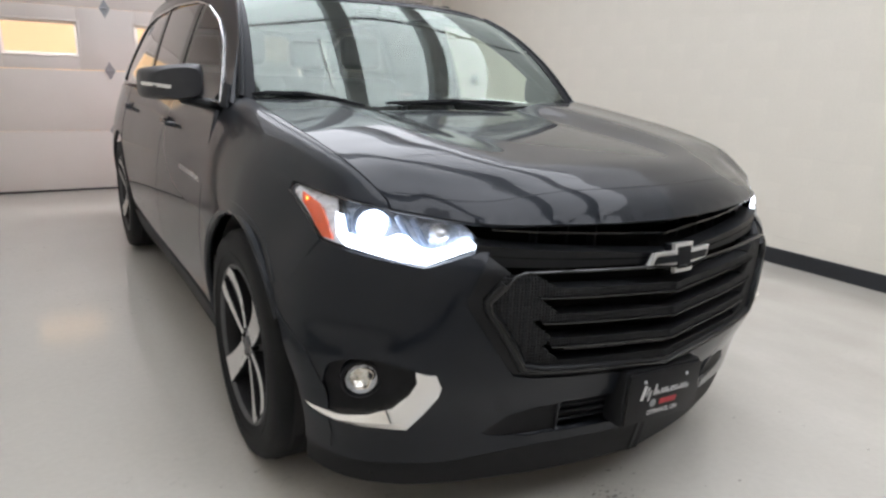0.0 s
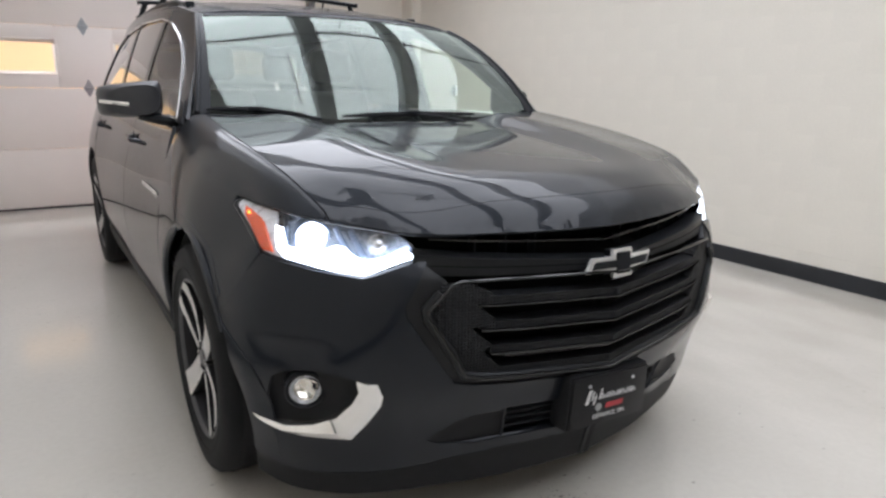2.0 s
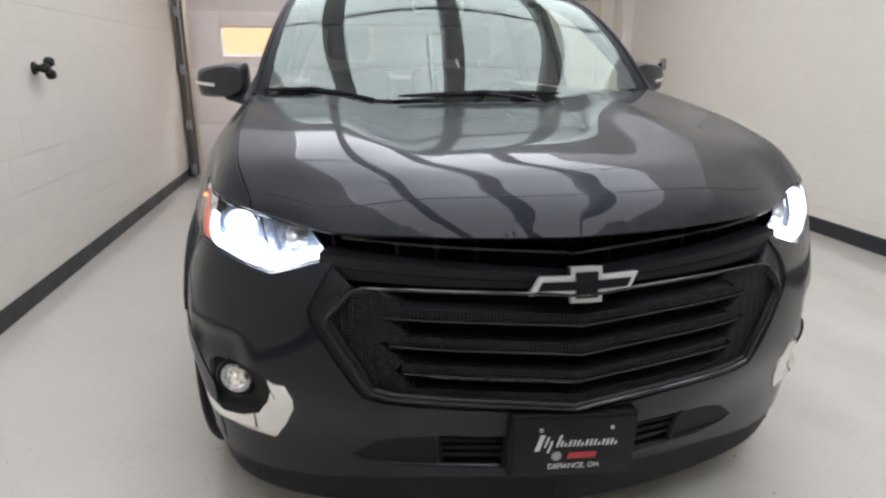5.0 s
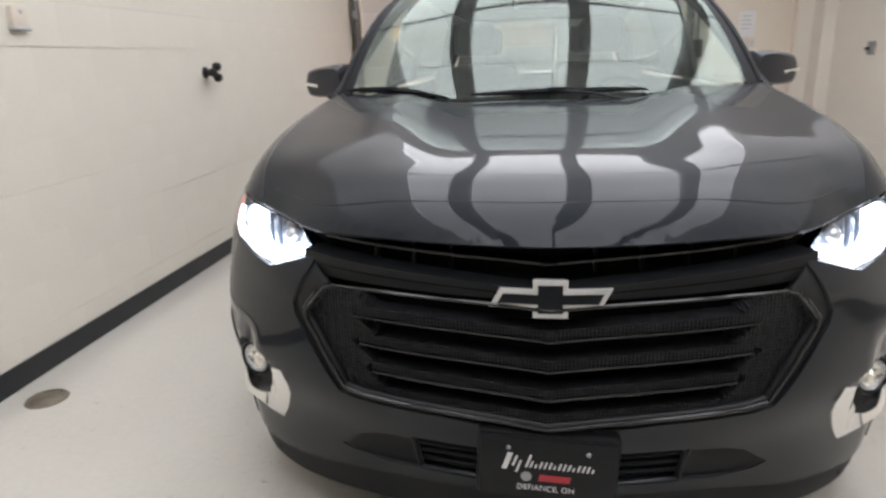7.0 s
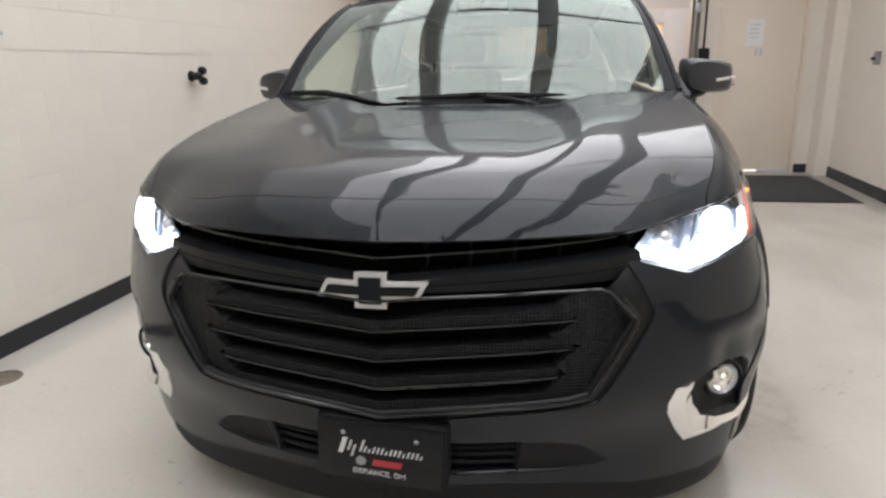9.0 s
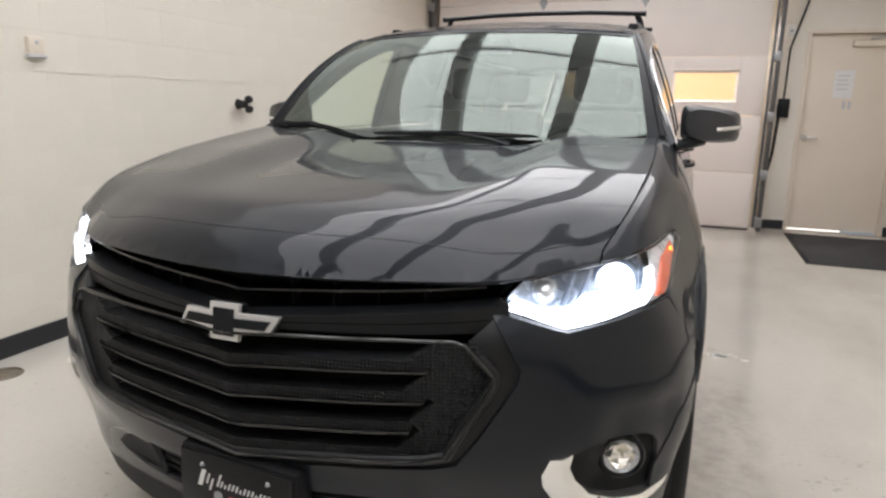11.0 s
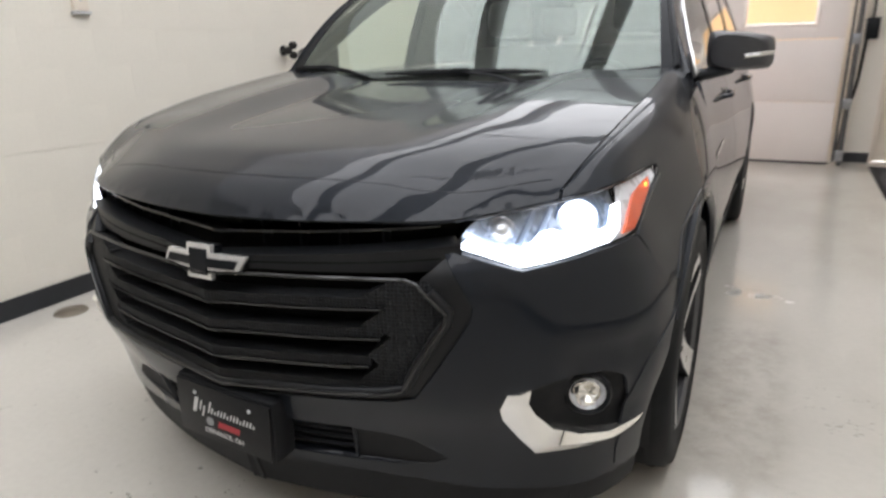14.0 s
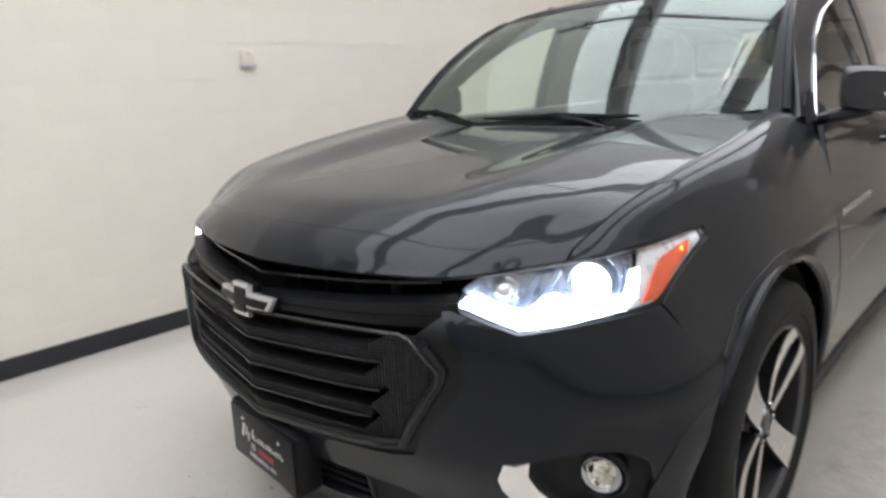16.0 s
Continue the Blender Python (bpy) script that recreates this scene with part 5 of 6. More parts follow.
front_edge = [(lip_y(x) + 0.002, fender_w_at(x, lip_y(x) + 0.002)) for x in np.linspace(0.742, 0.873, 19)]
front_edge += [(0.636, fender_w(0.636, 0.972)), (0.637, fender_w(0.637, 0.947)), (0.515, 0.906), (0.447, 0.858), (0.503, 0.75), (0.575, 0.655)]
fend = f_top + front_edge + arch(WHEEL_Y, 140, 2, 24) + [(1.375, 0.36), (1.42, 0.36), (1.425, 0.70), (1.426, 0.95), (1.427, 1.05)]
pair("fender", fend, joined_fender, PAINT, step=0.03, rim=0.016, bend=bend_fender)
lipline = arch(WHEEL_Y, 150, -8, 40, ARCH_R - 0.004)


def on_fender(y, z):
    return joined_fender(y, z if z <= 0.8 else fender_w(y, z))


for f in (False, True):
    bm = tube([(side(y, max(z, 0.2))[0] - 0.012, y, z) for y, z in lipline], 0.015, 8, up=(1, 0, 0))
    cp("arch_lip", flipped(bm) if f else bm, PAINT, label="rolled painted wheel arch lip")
    cs("arch_flange", arch(WHEEL_Y, 138, 4, 30, ARCH_R + 0.002) + arch(WHEEL_Y, 4, 138, 30, ARCH_R + 0.030), on_fender, PAINT, flip=f, lift=0.003, step=0.03, rim=0.005, label="raised painted band round the wheel opening")
    low_band = [(arch_on_nose(z)[0] - 0.001, z) for z in np.linspace(0.27, 0.655, 12)] + [(arch_on_nose(z, ARCH_R + 0.004 + 0.075 * (1 - smooth_step(0.545, 0.66, z)) + 0.01 * smooth_step(0.5, 0.3, z))[0], z) for z in np.linspace(0.65, 0.27, 16)]
    cs("bumper_flange", low_band, nose, PAINT, flip=f, lift=0.003, step=0.03, rim=0.005, label="raised painted band beside the wheel opening")

# doors, quarter panels and sills
def belt(y):
    return 1.115 + 0.025 * (y - 1.5) / 3.0


DOORS = ((1.432, 2.44), (2.448, 3.78))
for i, (y0, y1) in enumerate(DOORS):
    o = [(y0, 0.36), (y1, 0.36), (y1, belt(y1)), ((y0 + y1) / 2, belt((y0 + y1) / 2)), (max(y0, 1.52), belt(y0)), (y0 + 0.01, 0.95)]
    if i == 1:
        o = [(y0, 0.36), (3.52, 0.36)] + arch(REAR_Y, 178, 118, 8) + [(3.80, 0.95), (3.82, belt(3.8)), (y0, belt(y0))]
    for f in (False, True):
        d = cs("front_door" if i == 0 else "rear_door", o, side, PAINT, flip=f, step=0.05, rim=0.016)
        hy = y1 - 0.13
        s = -1 if f else 1
        x = side(hy, 1.01)[0]
        bm = tube([(s * (x - 0.004), hy - 0.11, 1.005), (s * (x + 0.028), hy - 0.09, 1.01), (s * (x + 0.032), hy, 1.013), (s * (x + 0.028), hy + 0.08, 1.013), (s * (x - 0.004), hy + 0.1, 1.012)], 0.014, 8, flat=0.8)
        h = part("handle", bm, PAINT, d)
        h.matrix_parent_inverse = Matrix.Identity(4)
        part("bowl", lathe([(0.0, 0.003), (0.04, 0.003), (0.045, 0.0)], 20, "x"), BLACK_SATIN, d).location = (s * x if s > 0 else s * x - 0.003, hy, 1.0)
quarter = [(3.828, 0.98), (3.8, 0.84)] + arch(REAR_Y, 112, 4, 20) + [(4.44, 0.36), (4.86, 0.33), (4.93, 0.7), (4.95, 1.0), (4.9, belt(4.7)), (3.83, belt(3.8))]
pair("quarter_panel", quarter, side, PAINT, step=0.05, rim=0.016)
sill = [(1.37, 0.21), (3.54, 0.21), (3.54, 0.352), (1.37, 0.352)]
pair("sill", sill, lambda y, z: (side(y, z)[0] + 0.006, y, z), BLACK_MATT, step=0.06, rim=0.03, label="dark plastic sill cladding")
for f in (False, True):
    s = -1 if f else 1
    for k in range(8):
        y = 1.50 + k * 0.05
        x = side(y, 0.852)[0]
        cp("badge_bar", boxed((min(s * x, s * (x + 0.003)), y, 0.842), (max(s * x, s * (x + 0.003)), y + 0.032, 0.864), 0.001), CHROME, label="bright model badge bar")
    bm = tube([(s * (side(y, max(z, 0.2))[0] - 0.012), y, z) for y, z in arch(REAR_Y, 180, 0, 36, ARCH_R - 0.004)], 0.013, 8, up=(1, 0, 0))
    cp("arch_trim", bm, BLACK_MATT)

# tail
cs("tailgate", [(0, 0.62), (0.66, 0.62), (0.84, 0.95), (0.80, 1.12), (0, 1.14)], tail, PAINT, both=True, step=0.06)
cs("rear_bumper", [(0, 0.28), (0.84, 0.28), (0.915, 0.45), (0.91, 0.66), (0.67, 0.61), (0, 0.61)], lambda x, z: (x, tail(x, z)[1] + 0.03, z), PAINT, both=True, step=0.06)
pair("tail_lamp", [(0.58, 0.93), (0.80, 0.93), (0.79, 1.05), (0.58, 1.03)], lambda x, z: (x, tail(x, z)[1] + 0.008, z), glow("lit_red_lamp", (1.0, 0.05, 0.03), 9.0), step=0.05)
cs("rear_window", [(0, 1.15), (0.76, 1.13), (0.58, 1.57), (0, 1.6)], tail, TINTED, both=True, step=0.06, rim=0)

# roof, cabin frames and glass
cs("roof", [(0, 1.838), (0.5, 1.862), (0.98, 1.93), (1.0, 2.03), (1.0, 4.88), (0.6, 4.93), (0, 4.95)], roof, PAINT, both=True, step=0.06, rim=0.02)
WIN = [(1.48, 1.138), (4.42, 1.165), (4.52, 1.24), (4.20, 1.52), (3.75, 1.585), (3.0, 1.606), (2.5, 1.59), (2.24, 1.552), (1.99, 1.472), (1.80, 1.372), (1.625, 1.245)]
frame_line = [(1.36, 1.15), (4.93, 1.15), (4.86, 1.58), (4.5, 1.625), (3.8, 1.655), (3.0, 1.666), (2.5, 1.638), (2.2, 1.605), (1.93, 1.565), (1.68, 1.405), (1.47, 1.235)]
for f in (False, True):
    cs("cabin_frame", frame_line, cabin, PAINT, flip=f, holes=[rounded(WIN, 0.05)], step=0.05, rim=0.02)
    s = -1 if f else 1
    wl = dense(rounded(WIN, 0.05), 0.04)
    bm = tube([(s * (cabin(y, z)[0] + 0.003), y, z) for y, z in wl], 0.0045, 6, closed=True, up=(1, 0, 0))
    cp("window_trim", bm, CHROME, label="bright chrome window trim")
    for y0, y1 in ((1.46, 2.42), (2.48, 3.22), (3.30, 4.55)):
        o = []
        for y in np.linspace(y0, y1, 12):
            zs = [z for z in np.linspace(1.12, 1.62, 101) if inside(rounded(WIN, 0.05), (y, z))]
            if zs:
                o.append((y, min(zs), max(zs)))
        poly = [(y, a - 0.012) for y, a, b in o] + [(y, b + 0.012) for y, a, b in o[::-1]]
        w = cs("side_window", poly, lambda y, z: (cabin(y, z)[0] - 0.008, y, z), SIDE_GLASS if y0 < 2 else TINTED, flip=f, step=0.06, rim=0)
        w.visible_shadow = False
    for yb in (2.45, 3.26):
        zl = [z for z in np.linspace(1.12, 1.62, 101) if inside(WIN, (yb, z))]
        poly = [(yb - 0.04, min(zl) - 0.01), (yb + 0.04, min(zl) - 0.01), (yb + 0.03, max(zl) + 0.01), (yb - 0.04, max(zl) + 0.01)]
        cs("pillar", poly, lambda y, z: (cabin(y, z)[0] - 0.003, y, z), BLACK_GLOSS, flip=f, step=0.06, rim=0.02)
WS = [(-0.985, 0.02), (-0.5, 0.0), (0, 0.0), (0.5, 0.0), (0.985, 0.02), (0.985, 0.98), (0.5, 0.995), (0, 1.0), (-0.5, 0.995), (-0.985, 0.98)]
w = cs("windshield", WS, wind, WINDSHIELD, step=0.05, rim=0)
w.visible_shadow = False
for f in (False, True):
    cs("frit_band", [(0.935, 0.0), (1.0, 0.0), (1.0, 1.0), (0.965, 1.0)], lambda u, v: wind(u, v), BLACK_SATIN, flip=f, step=0.04, rim=0.02, lift=0.003)
    bm = tube([wind(0.995, v) for v in np.linspace(0, 1, 12)], 0.012, 8)
    cp("pillar_seal", flipped(bm) if f else bm, BLACK_SATIN)
cs("frit_top", [(-0.96, 0.965), (0.96, 0.965), (0.96, 1.0), (-0.96, 1.0)], wind, BLACK_SATIN, step=0.05, rim=0.0, lift=0.003)
cowl_pts = [(x, cowl_y(abs(x)) - 0.06) for x in np.linspace(-0.8, 0.8, 17)] + [(x, 1.30 + 0.10 * (x / 0.815) ** 2) for x in np.linspace(0.8, -0.8, 17)]
cs("cowl", cowl_pts, lambda x, y: (x, y, 1.112 + 0.03 * x * x), BLACK_MATT, step=0.05, rim=0.02, label="black plastic cowl panel")
for f in (False, True):
    cs("sail_panel", [(1.37, 1.13), (1.49, 1.13), (1.58, 1.21), (1.48, 1.205)], lambda y, z: (cabin(y, z)[0] + 0.003, y, z), BLACK_SATIN, flip=f, step=0.04, rim=0.01)

# wipers
for x0, x1 in ((-0.27, 0.39), (-0.78, -0.42)):
    wp = new("wiper")
    wp.parent, wp.matrix_parent_inverse = car, INV
    pts = []
    for i in range(13):
        t = i / 12
        p = wind((x0 + (x1 - x0) * t) / 0.815, 0.012 + 0.018 * math.sin(math.pi * t))
        pts.append((p[0], p[1] - 0.010, p[2] + 0.010))
    bm = tube(pts, 0.0095, 6, flat=1.3)
    for v in bm.verts:
        t = (v.co.x - x0) / (x1 - x0)
        c = Vector(pts[min(12, max(0, round(t * 12)))])
        k = 0.3 + 0.7 * math.sin(math.pi * min(1.0, max(0.0, t))) ** 0.5
        v.co.y, v.co.z = c.y + (v.co.y - c.y) * k, c.z + (v.co.z - c.z) * k
    part("blade", bm, BLACK_MATT, wp)
    m = pts[6]
    part("arm", tube([m, (m[0] + 0.13, m[1] - 0.022, m[2] - 0.012), (m[0] + 0.24, m[1] - 0.045, m[2] - 0.035)], 0.009, 8, flat=0.7), BLACK_SATIN, wp)
    part("joint", boxed((m[0] - 0.035, m[1] - 0.010, m[2] - 0.004), (m[0] + 0.035, m[1] + 0.010, m[2] + 0.014), 0.005), BLACK_SATIN, wp)

# mirrors
for s in (-1, 1):
    mr = new("mirror")
    mr.parent, mr.matrix_parent_inverse = car, INV
    bm = bmesh.new()
    bmesh.ops.create_cube(bm, size=1.0)
    for v in bm.verts:
        v.co = Vector((v.co.x * 0.25, v.co.y * 0.15, v.co.z * 0.14))
    bmesh.ops.subdivide_edges(bm, edges=bm.edges, cuts=7, use_grid_fill=True)
    for v in bm.verts:
        x, y, z = v.co.x / 0.125, v.co.y / 0.075, v.co.z / 0.0725
        n = (abs(x) ** 5 + abs(z) ** 5) ** 0.2
        k = (max(abs(x), abs(z)) / n) if n > 1e-6 else 1
        x, z = x * (1 - (1 - k) * 0.9), z * (1 - (1 - k) * 0.9)
        fr = 1 - 0.35 * max(0, -y) ** 2 * (x * x + z * z) / 2
        z2 = z * fr * (1 - 0.10 * x)
        x2 = x * fr
        v.co = Vector((s * x2 * 0.112, y * 0.075 + 0.035 * (x2 * x2) + 0.05 * x2, z2 * 0.070 - 0.008 * x2))
    if s < 0:
        bmesh.ops.reverse_faces(bm, faces=bm.faces)
    bmesh.ops.transform(bm, matrix=Matrix.Translation((s * 0.978, 1.735, 1.206)), verts=bm.verts)
    part("shell", bm, MIRROR_SHELL, mr, "satin charcoal mirror shell")
    part("signal_strip", tube([(s * (0.978 + dx), 1.735 + dy, 1.196 + dz) for dx, dy, dz in ((0.018, -0.071, -0.006), (0.062, -0.040, -0.001), (0.09, -0.014, 0.002), (0.109, 0.024, 0.004))], 0.008, 6), CHROME, mr, "bright turn signal strip")
    part("glass_pane", boxed((s * 0.978 - 0.085, 1.830, 1.155), (s * 0.978 + 0.085, 1.836, 1.26), 0.002), REFLECTOR, mr)
    part("arm", tube([(s * 0.82, 1.63, 1.122), (s * 0.88, 1.66, 1.130), (s * 0.95, 1.71, 1.148)], 0.030, 10, flat=0.75), BLACK_SATIN, mr)

# wheels
def wheel_parts(parent, s):
    prof = [(0.255, -0.105), (0.275, -0.115), (0.32, -0.125), (0.362, -0.118), (0.379, -0.10), (0.3855, -0.06), (0.386, 0.0), (0.3855, 0.06), (0.379, 0.10), (0.362, 0.118), (0.32, 0.125), (0.275, 0.115), (0.255, 0.105)]
    ty = part("tyre", lathe(prof, 72, "x"), RUBBER, parent)
    for k in (-0.065, -0.022, 0.022, 0.065):
        part("tread_groove", lathe([(0.3868, k - 0.006), (0.3872, k - 0.004), (0.3872, k + 0.004), (0.3868, k + 0.006)], 72, "x"), DARK, ty)
    part("sidewall_ring", lathe([(0.300, s * 0.1215), (0.302, s * 0.124), (0.306, s * 0.1245), (0.308, s * 0.123)], 72, "x"), RUBBER, ty)
    rim_prof = [(0.268, 0.112), (0.264, 0.116), (0.257, 0.113), (0.252, 0.104)]
    part("rim_lip", lathe([(r, s * d) for r, d in rim_prof], 72, "x"), ALLOY_GREY, parent, "grey rim lip")
    part("rim", lathe([(r, s * d) for r, d in ((0.252, 0.104), (0.243, 0.05), (0.236, -0.02), (0.245, -0.10), (0.262, -0.108))], 72, "x"), ALLOY_DARK, parent)
    part("barrel", lathe([(0.243, s * 0.02), (0.05, s * 0.0)], 48, "x"), DARK, parent)
    part("brake_disc", lathe([(0.17, s * 0.012), (0.17, s * 0.03), (0.06, s * 0.03), (0.0, s * 0.03)], 40, "x"), GALV, parent)
    def blade(name, axis, line, half_w, r0, r1, n=14, label=""):
        """A machined spoke: line gives its distance beside the axis, half_w half its width, by radius."""
        c, sn = math.cos(axis), math.sin(axis)
        bm = bmesh.new()
        rows = []
        for i in range(n + 1):
            t = i / n
            r = r0 + t * (r1 - r0)
            x = 0.096 + 0.020 * t - 0.006 * math.sin(math.pi * t)
            m, w = line(r), half_w(r)
            rows.append([bm.verts.new((s * xx, r * c - off * sn, r * sn + off * c)) for off, xx in ((m - w, x), (m + w, x), (m + w * 0.8, x - 0.05), (m - w * 0.8, x - 0.05))])
        for p, q in zip(rows, rows[1:]):
            for j in range(4):
                bm.faces.new((p[j], p[(j + 1) % 4], q[(j + 1) % 4], q[j]))
        bm.faces.new(rows[0])
        bm.faces.new(rows[-1][::-1])
        bmesh.ops.recalc_face_normals(bm, faces=bm.faces)
        bmesh.ops.bevel(bm, geom=[e for e in bm.edges if abs(e.verts[0].co.x - e.verts[1].co.x) < 0.02], offset=0.002, segments=1, affect="EDGES")
        me = mesh_of(bm, name)
        me.materials.append(ALLOY)
        me.materials.append(ALLOY_DARK)
        for f_ in me.polygons:
            f_.material_index = 0 if s * f_.normal.x > 0.8 else 1
        part(name, me, ALLOY, parent, label)

    # two broad blades, and between them two loops of twin spokes that close at the rim
    broad = curve_of((0.045, 0.12, 0.20, 0.256), (0.033, 0.038, 0.043, 0.049))
    beside = curve_of((0.045, 0.10, 0.15, 0.20, 0.235, 0.252), (0.022, 0.048, 0.064, 0.069, 0.061, 0.046))
    thin = curve_of((0.045, 0.10, 0.18, 0.23, 0.252), (0.015, 0.018, 0.024, 0.028, 0.029))
    for turn in (48, 228):
        for sgn in (-1, 1):
            blade("spoke", radians(turn), lambda r: sgn * beside(r), thin, 0.045, 0.252, 18)
        blade("loop_end", radians(turn), lambda r: 0.0, lambda r: 0.030, 0.240, 0.257, 3)
        bm = bmesh.new()
        rows = []
        for i in range(9):
            r = 0.06 + i / 8 * 0.185
            w = beside(r)
            rows.append([bm.verts.new((s * (0.058 + 0.038 * i / 8), r * math.cos(radians(turn)) - u * w * math.sin(radians(turn)), r * math.sin(radians(turn)) + u * w * math.cos(radians(turn)))) for u in np.linspace(-1, 1, 5)])
        for p, q in zip(rows, rows[1:]):
            for j in range(4):
                bm.faces.new((p[j], p[j + 1], q[j + 1], q[j]))
        part("pocket", bm, ALLOY_DARK, parent, "dark painted pocket")
    for turn in (138, 318):
        blade("blade", radians(turn), lambda r: 0.0, broad, 0.045, 0.256, 14, "broad machined blade")
    for k in range(6):
        a = 2 * math.pi * k / 6
        bm = lathe([(0, s * 0.096), (0.009, s * 0.096), (0.010, s * 0.07)], 8, "x")
        part("lug_nut", bm, CHROME, parent).location = (s * 0.004, 0.048 * math.cos(a), 0.048 * math.sin(a))
    part("hub_cap", lathe([(0, s * 0.101), (0.025, s * 0.099), (0.031, s * 0.091), (0.05, s * 0.088), (0.062, s * 0.06)], 32, "x"), ALLOY_GREY, parent)


for y in (WHEEL_Y, REAR_Y):
    for s in (-1, 1):
        wh = new("wheel")
        wh.parent, wh.matrix_parent_inverse = car, INV
        wh.location = (s * 0.848, y, HUB_Z)
        wheel_parts(wh, s)
        well = bmesh.new()
        n = 20
        rows = []
        for i in range(n + 1):
            a = math.pi * (-0.1 + 1.2 * i / n)
            rows.append([well.verts.new((s * xx, y + 0.43 * math.cos(a), HUB_Z + 0.43 * math.sin(a))) for xx in (0.93, 0.60)])
        for p, q in zip(rows, rows[1:]):
            well.faces.new((p[0], p[1], q[1], q[0]))
        well.faces.new([r[1] for r in rows])
        cp("wheel_well", well, DARK)

# underbody and inner walls, which close the gaps between the panels
bm = bmesh.new()
box(bm, (-0.78, 0.35, 0.19), (0.78, 4.9, 0.26))
box(bm, (-0.58, 0.35, 0.26), (0.58, 1.35, 0.80))
box(bm, (-0.86, 1.40, 0.22), (0.86, 3.50, 0.36))
cp("underbody", bm, DARK, smooth=False)
cp("firewall", boxed((-0.8, 1.36, 0.36), (0.8, 1.40, 1.07)), DARK)
cp("engine_cover", boxed((-0.55, 0.30, 0.60), (0.55, 1.30, 0.84), 0.03), DARK)

# inside the cabin
cp("cabin_floor", boxed((-0.80, 1.4, 0.36), (0.80, 4.8, 0.40)), DASH)
dash_line = [(-0.74, 1.42), (0.74, 1.42), (0.74, 1.98), (-0.74, 1.98)]
cs("dashboard", dash_line, lambda x, y: (x, y, 1.075 - 0.35 * max(0, y - 1.80) ** 1.5 + 0.02 * math.cos(x * 4) - 0.02), DASH, step=0.06, rim=0.3)
cp("headliner", boxed((-0.60, 2.05, 1.60), (0.60, 4.7, 1.615)), LINER)
# unseen panel added to block the tail lamps' red from the cabin
cp("tail_lamp_screen", boxed((-0.80, 4.70, 0.40), (0.80, 4.74, 1.12)), DASH)
for s in (-1, 1):
    cp("door_card", boxed((s * 0.80 - 0.02, 1.5, 0.45), (s * 0.80 + 0.02, 4.6, 1.138), 0.02), DASH)
for x in (-0.38, 0.38):
    for row, y in ((0, 2.45), (1, 3.45)):
        st = new("seat")
        st.parent, st.matrix_parent_inverse = car, INV
        st.location = (x, y, 0.4)
        part("cushion", boxed((-0.26, -0.30, 0.12), (0.26, 0.28, 0.32), 0.06, 3), SEAT, st)
        part("backrest", boxed((-0.25, 0.0, 0.0), (0.25, 0.14, 0.66), 0.06, 3, Matrix.Translation((0, 0.22, 0.22)) @ Matrix.Rotation(radians(-16), 4, "X")), SEAT, st)
        part("headrest", boxed((-0.13, -0.05, 0.0), (0.13, 0.06, 0.20), 0.045, 3, Matrix.Translation((0, 0.42, 0.90)) @ Matrix.Rotation(radians(-10), 4, "X")), SEAT, st)
sw = new("steering_wheel")
sw.parent, sw.matrix_parent_inverse = car, INV
sw.location, sw.rotation_euler = (0.38, 1.98, 1.0), (radians(-25), 0, 0)
part("rim", tube([(0.185 * math.cos(a), 0, 0.185 * math.sin(a)) for a in np.linspace(0, 2 * math.pi, 33)[:-1]], 0.016, 8, closed=True, up=(0, 1, 0)), BLACK_MATT, sw)
part("boss", boxed((-0.07, -0.02, -0.06), (0.07, 0.03, 0.06), 0.02), BLACK_MATT, sw)
for a in (0, 180, 270):
    c, q = math.cos(radians(a)), math.sin(radians(a))
    part("spoke", tube([(0.05 * c, 0, 0.05 * q), (0.18 * c, 0, 0.18 * q)], 0.014, 8), BLACK_MATT, sw)
im = new("inside_mirror")
im.parent, im.matrix_parent_inverse = car, INV
im.location = (0, 1.90, 1.53)
part("case", boxed((-0.12, -0.015, -0.035), (0.12, 0.02, 0.035), 0.014), BLACK_SATIN, im)
part("stalk", tube([(0, -0.01, 0.02), (0, -0.045, 0.052)], 0.01, 8), BLACK_SATIN, im)

# low roof rails and two clamped-on cross bars
for s in (-1, 1):
    rr = new("roof_rail")
    rr.parent, rr.matrix_parent_inverse = car, INV
    ys = np.linspace(2.35, 4.6, 14)
    part("rail", tube([(s * (roof_half(y) - 0.055), y, roof(0.92, y)[2] + (0.014 if 0 < i < 13 else -0.004)) for i, y in enumerate(ys)], 0.016, 8, flat=0.8), BLACK_SATIN, rr)
    part("front_cap", boxed((s * (roof_half(2.36) - 0.055) - 0.022, 2.24, roof(0.92, 2.36)[2] - 0.025), (s * (roof_half(2.36) - 0.055) + 0.022, 2.40, roof(0.92, 2.36)[2] + 0.006), 0.008), BLACK_SATIN, rr)
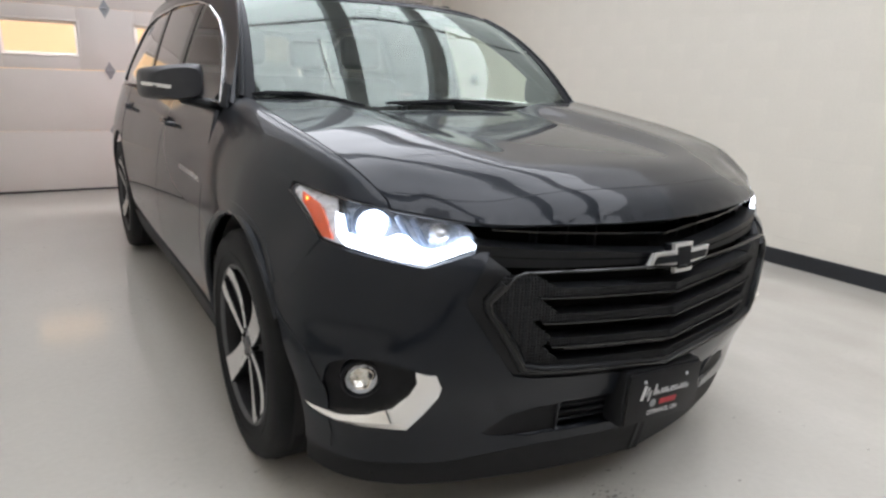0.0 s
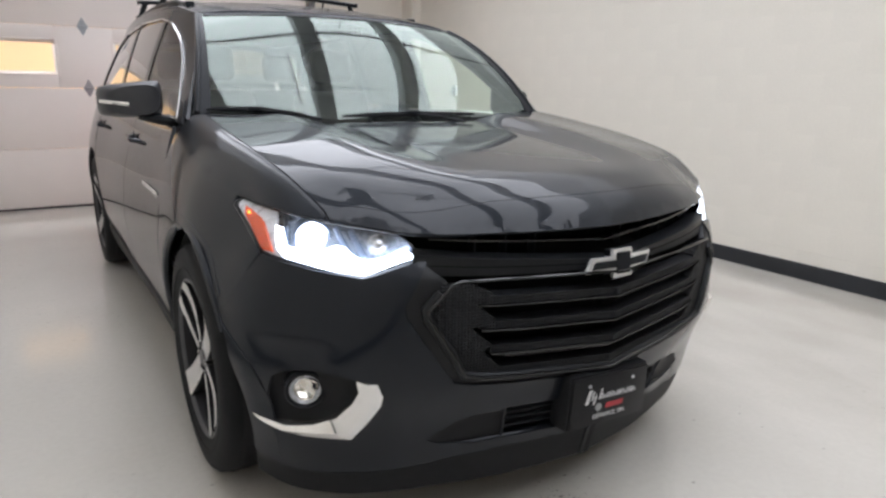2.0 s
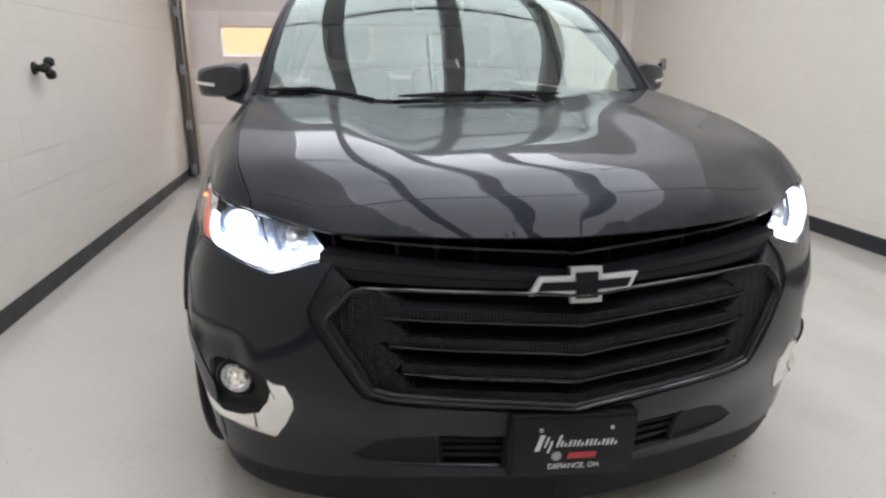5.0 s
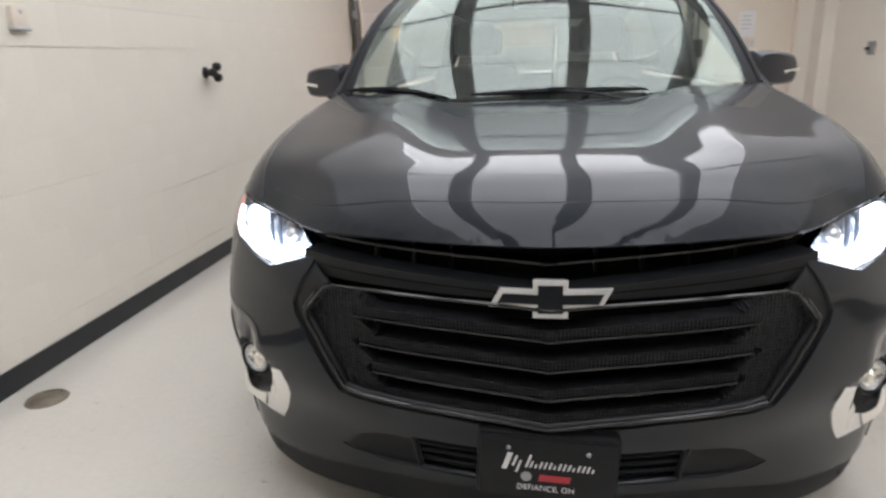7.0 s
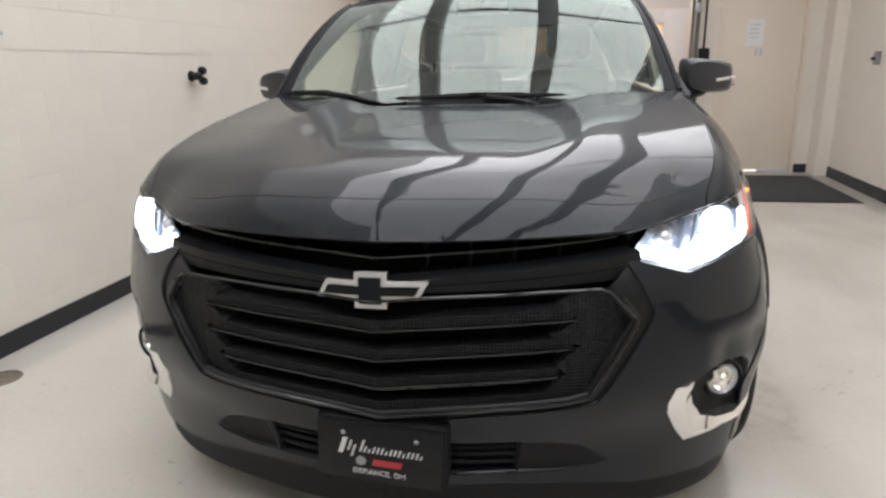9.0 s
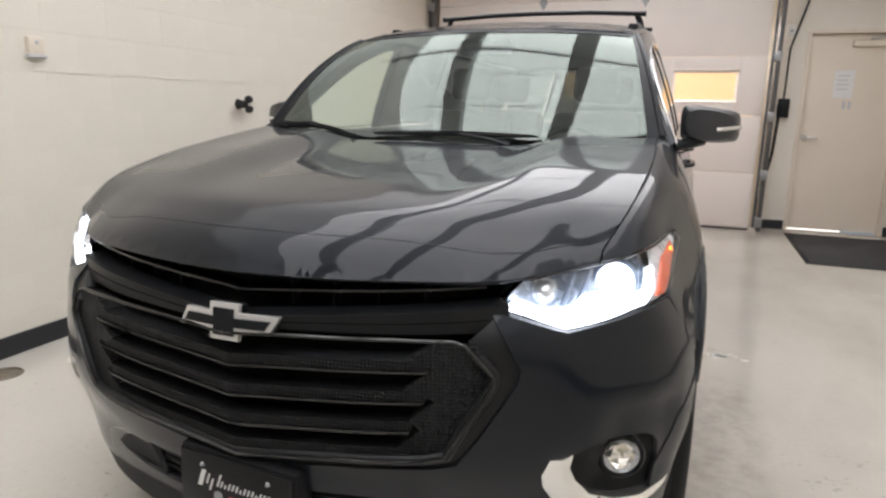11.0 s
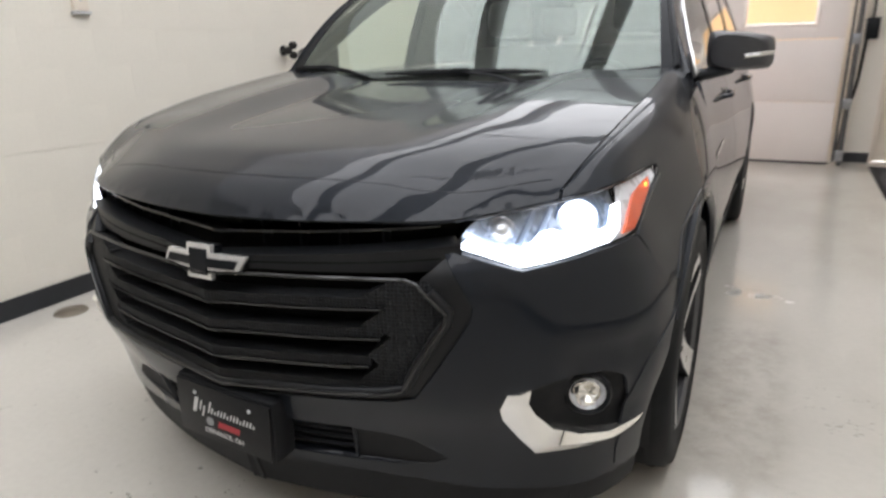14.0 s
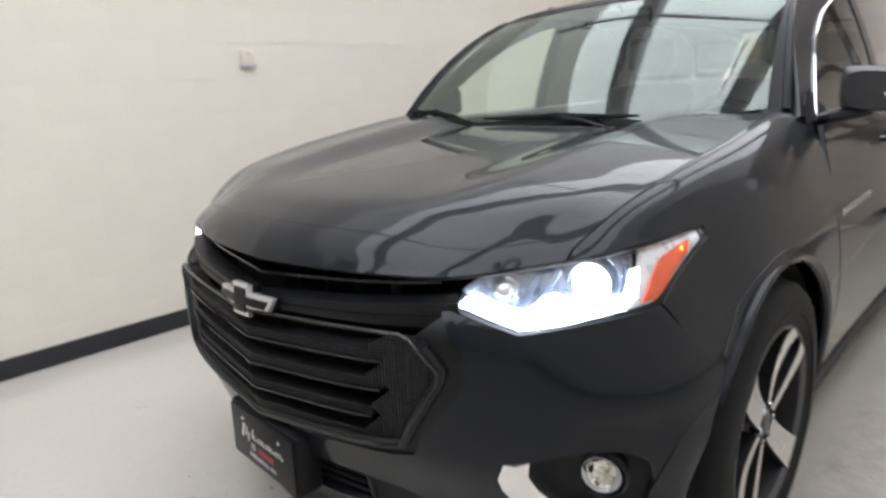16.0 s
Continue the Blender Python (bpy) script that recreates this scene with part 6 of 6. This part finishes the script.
for y in (3.0, 3.75):
    cb_ = new("cross_bar")
    cb_.parent, cb_.matrix_parent_inverse = car, INV
    z = roof(0.9, y)[2] + 0.115
    part("bar", tube([(-0.61, y, z - 0.004), (-0.3, y, z + 0.012), (0, y, z + 0.016), (0.3, y, z + 0.012), (0.61, y, z - 0.004)], 0.026, 10, flat=0.5), BLACK_SATIN, cb_)
    for s in (-1, 1):
        part("foot", tube([(s * 0.565, y, z + 0.002), (s * 0.588, y + 0.01, z - 0.05), (s * 0.602, y + 0.015, z - 0.098)], 0.012, 8, flat=1.5), BLACK_SATIN, cb_)
        part("end_cap", boxed((s * 0.613 - 0.006, y - 0.028, z - 0.017), (s * 0.613 + 0.006, y + 0.028, z + 0.009), 0.004), BLACK_SATIN, cb_)
        part("clamp", boxed((s * 0.607 - 0.02, y - 0.03, z - 0.112), (s * 0.607 + 0.02, y + 0.05, z - 0.086), 0.006), BLACK_SATIN, cb_)

# plate
pl = thing("dealer_plate", (0, 0.022, 0.397))
pl.rotation_euler = (0, radians(3.2), 0)
tagged(pl, "black dealer plate with white and red print on the bumper bracket", "plate")
part("board", boxed((-0.152, -0.006, -0.076), (0.152, 0.0, 0.076), 0.0025), PLATE, pl)
part("bracket", boxed((-0.16, 0.0, -0.085), (0.16, 0.075, 0.085), 0.012), BLACK_MATT, pl)
for x in (-0.089, 0.089):
    part("bolt", lathe([(0, -0.010), (0.004, -0.0098), (0.006, -0.006)], 14, "y"), GALV, pl).location = (x, 0, 0.0485)


def flat_poly(pts, y, t=0.0015):
    bm = bmesh.new()
    vs = [bm.verts.new((x, y, z)) for x, z in pts]
    f = bm.faces.new(vs)
    r = bmesh.ops.extrude_face_region(bm, geom=[f])
    bmesh.ops.translate(bm, verts=[v for v in r["geom"] if isinstance(v, bmesh.types.BMVert)], vec=(0, -t, 0))
    bmesh.ops.recalc_face_normals(bm, faces=bm.faces)
    return bm


# the trader's name as thin slanted strokes of its size, unlettered
strokes = [(-0.100, 0.012, -0.006, 0.036), (-0.080, 0.005, 0.003, 0.030), (-0.067, 0.005, -0.012, 0.019), (-0.050, 0.005, 0.003, 0.035)]
strokes += [(-0.040 + 0.0105 * k, 0.0045, 0.003, 0.012 if k % 4 == 1 else 0.019) for k in range(14)]
for x0, wd_, z0, z1 in strokes:
    x0 += 0.3 * z0
    part("name_stroke", flat_poly([(x0, z0), (x0 + wd_, z0), (x0 + wd_ + 0.3 * (z1 - z0), z1), (x0 + 0.3 * (z1 - z0), z1)], -0.0062), PLATE_WHITE, pl, smooth=False)
part("round_mark", lathe([(0, -0.0075), (0.012, -0.0075), (0.0125, -0.006)], 20, "y"), GALV, pl).location = (-0.045, 0, -0.022)
part("red_mark", flat_poly([(-0.018, -0.03), (0.052, -0.03), (0.056, -0.014), (-0.014, -0.014)], -0.0062), PLATE_RED, pl, smooth=False)
tx = bpy.data.curves.new("town", "FONT")
tx.body, tx.size, tx.extrude, tx.align_x = "DEFIANCE, OH", 0.0195, 0.0006, "CENTER"
tmp = bpy.data.objects.new("town", tx)
scene.collection.objects.link(tmp)
dg = bpy.context.evaluated_depsgraph_get()
me = bpy.data.meshes.new_from_object(tmp.evaluated_get(dg))
bpy.data.objects.remove(tmp)
me.materials.clear()
o = part("lettering", me, PLATE_WHITE, pl, smooth=False)
o.location, o.rotation_euler = (0.0, -0.0068, -0.056), (radians(90), 0, 0)

# ---------- block courses of the side walls ----------
def block_mesh(w, h):
    bm = boxed((-0.02, 0.0, 0.0011), (0.0, w, h - 0.0011))
    me = mesh_of(bm, "block")
    me.materials.append(WALL)
    return me


BLOCK = block_mesh(0.4, 0.2)
for wall, x, rot, y_a, y_b in (("wall_west", LEFT, 0, -2.6, 6.4), ("wall_east", RIGHT, math.pi, -1.6, 6.4)):
    par = bpy.data.objects[wall]
    for c in range(13):
        y = y_a + (0.2 if c % 2 else 0.0)
        while y < y_b:
            ob = new("block", BLOCK)
            ob.parent = par
            proud = 0.0030 * math.sin(y * 0.55 + c * 2.3) * math.sin(y * 0.31 + c * 4.1)
            ob.location = (x + (-proud if rot else proud) - (0.001 if not rot else -0.001), y + (0.4 if rot else 0), c * 0.2)
            ob.rotation_euler = (0, 0, rot)
            y += 0.4
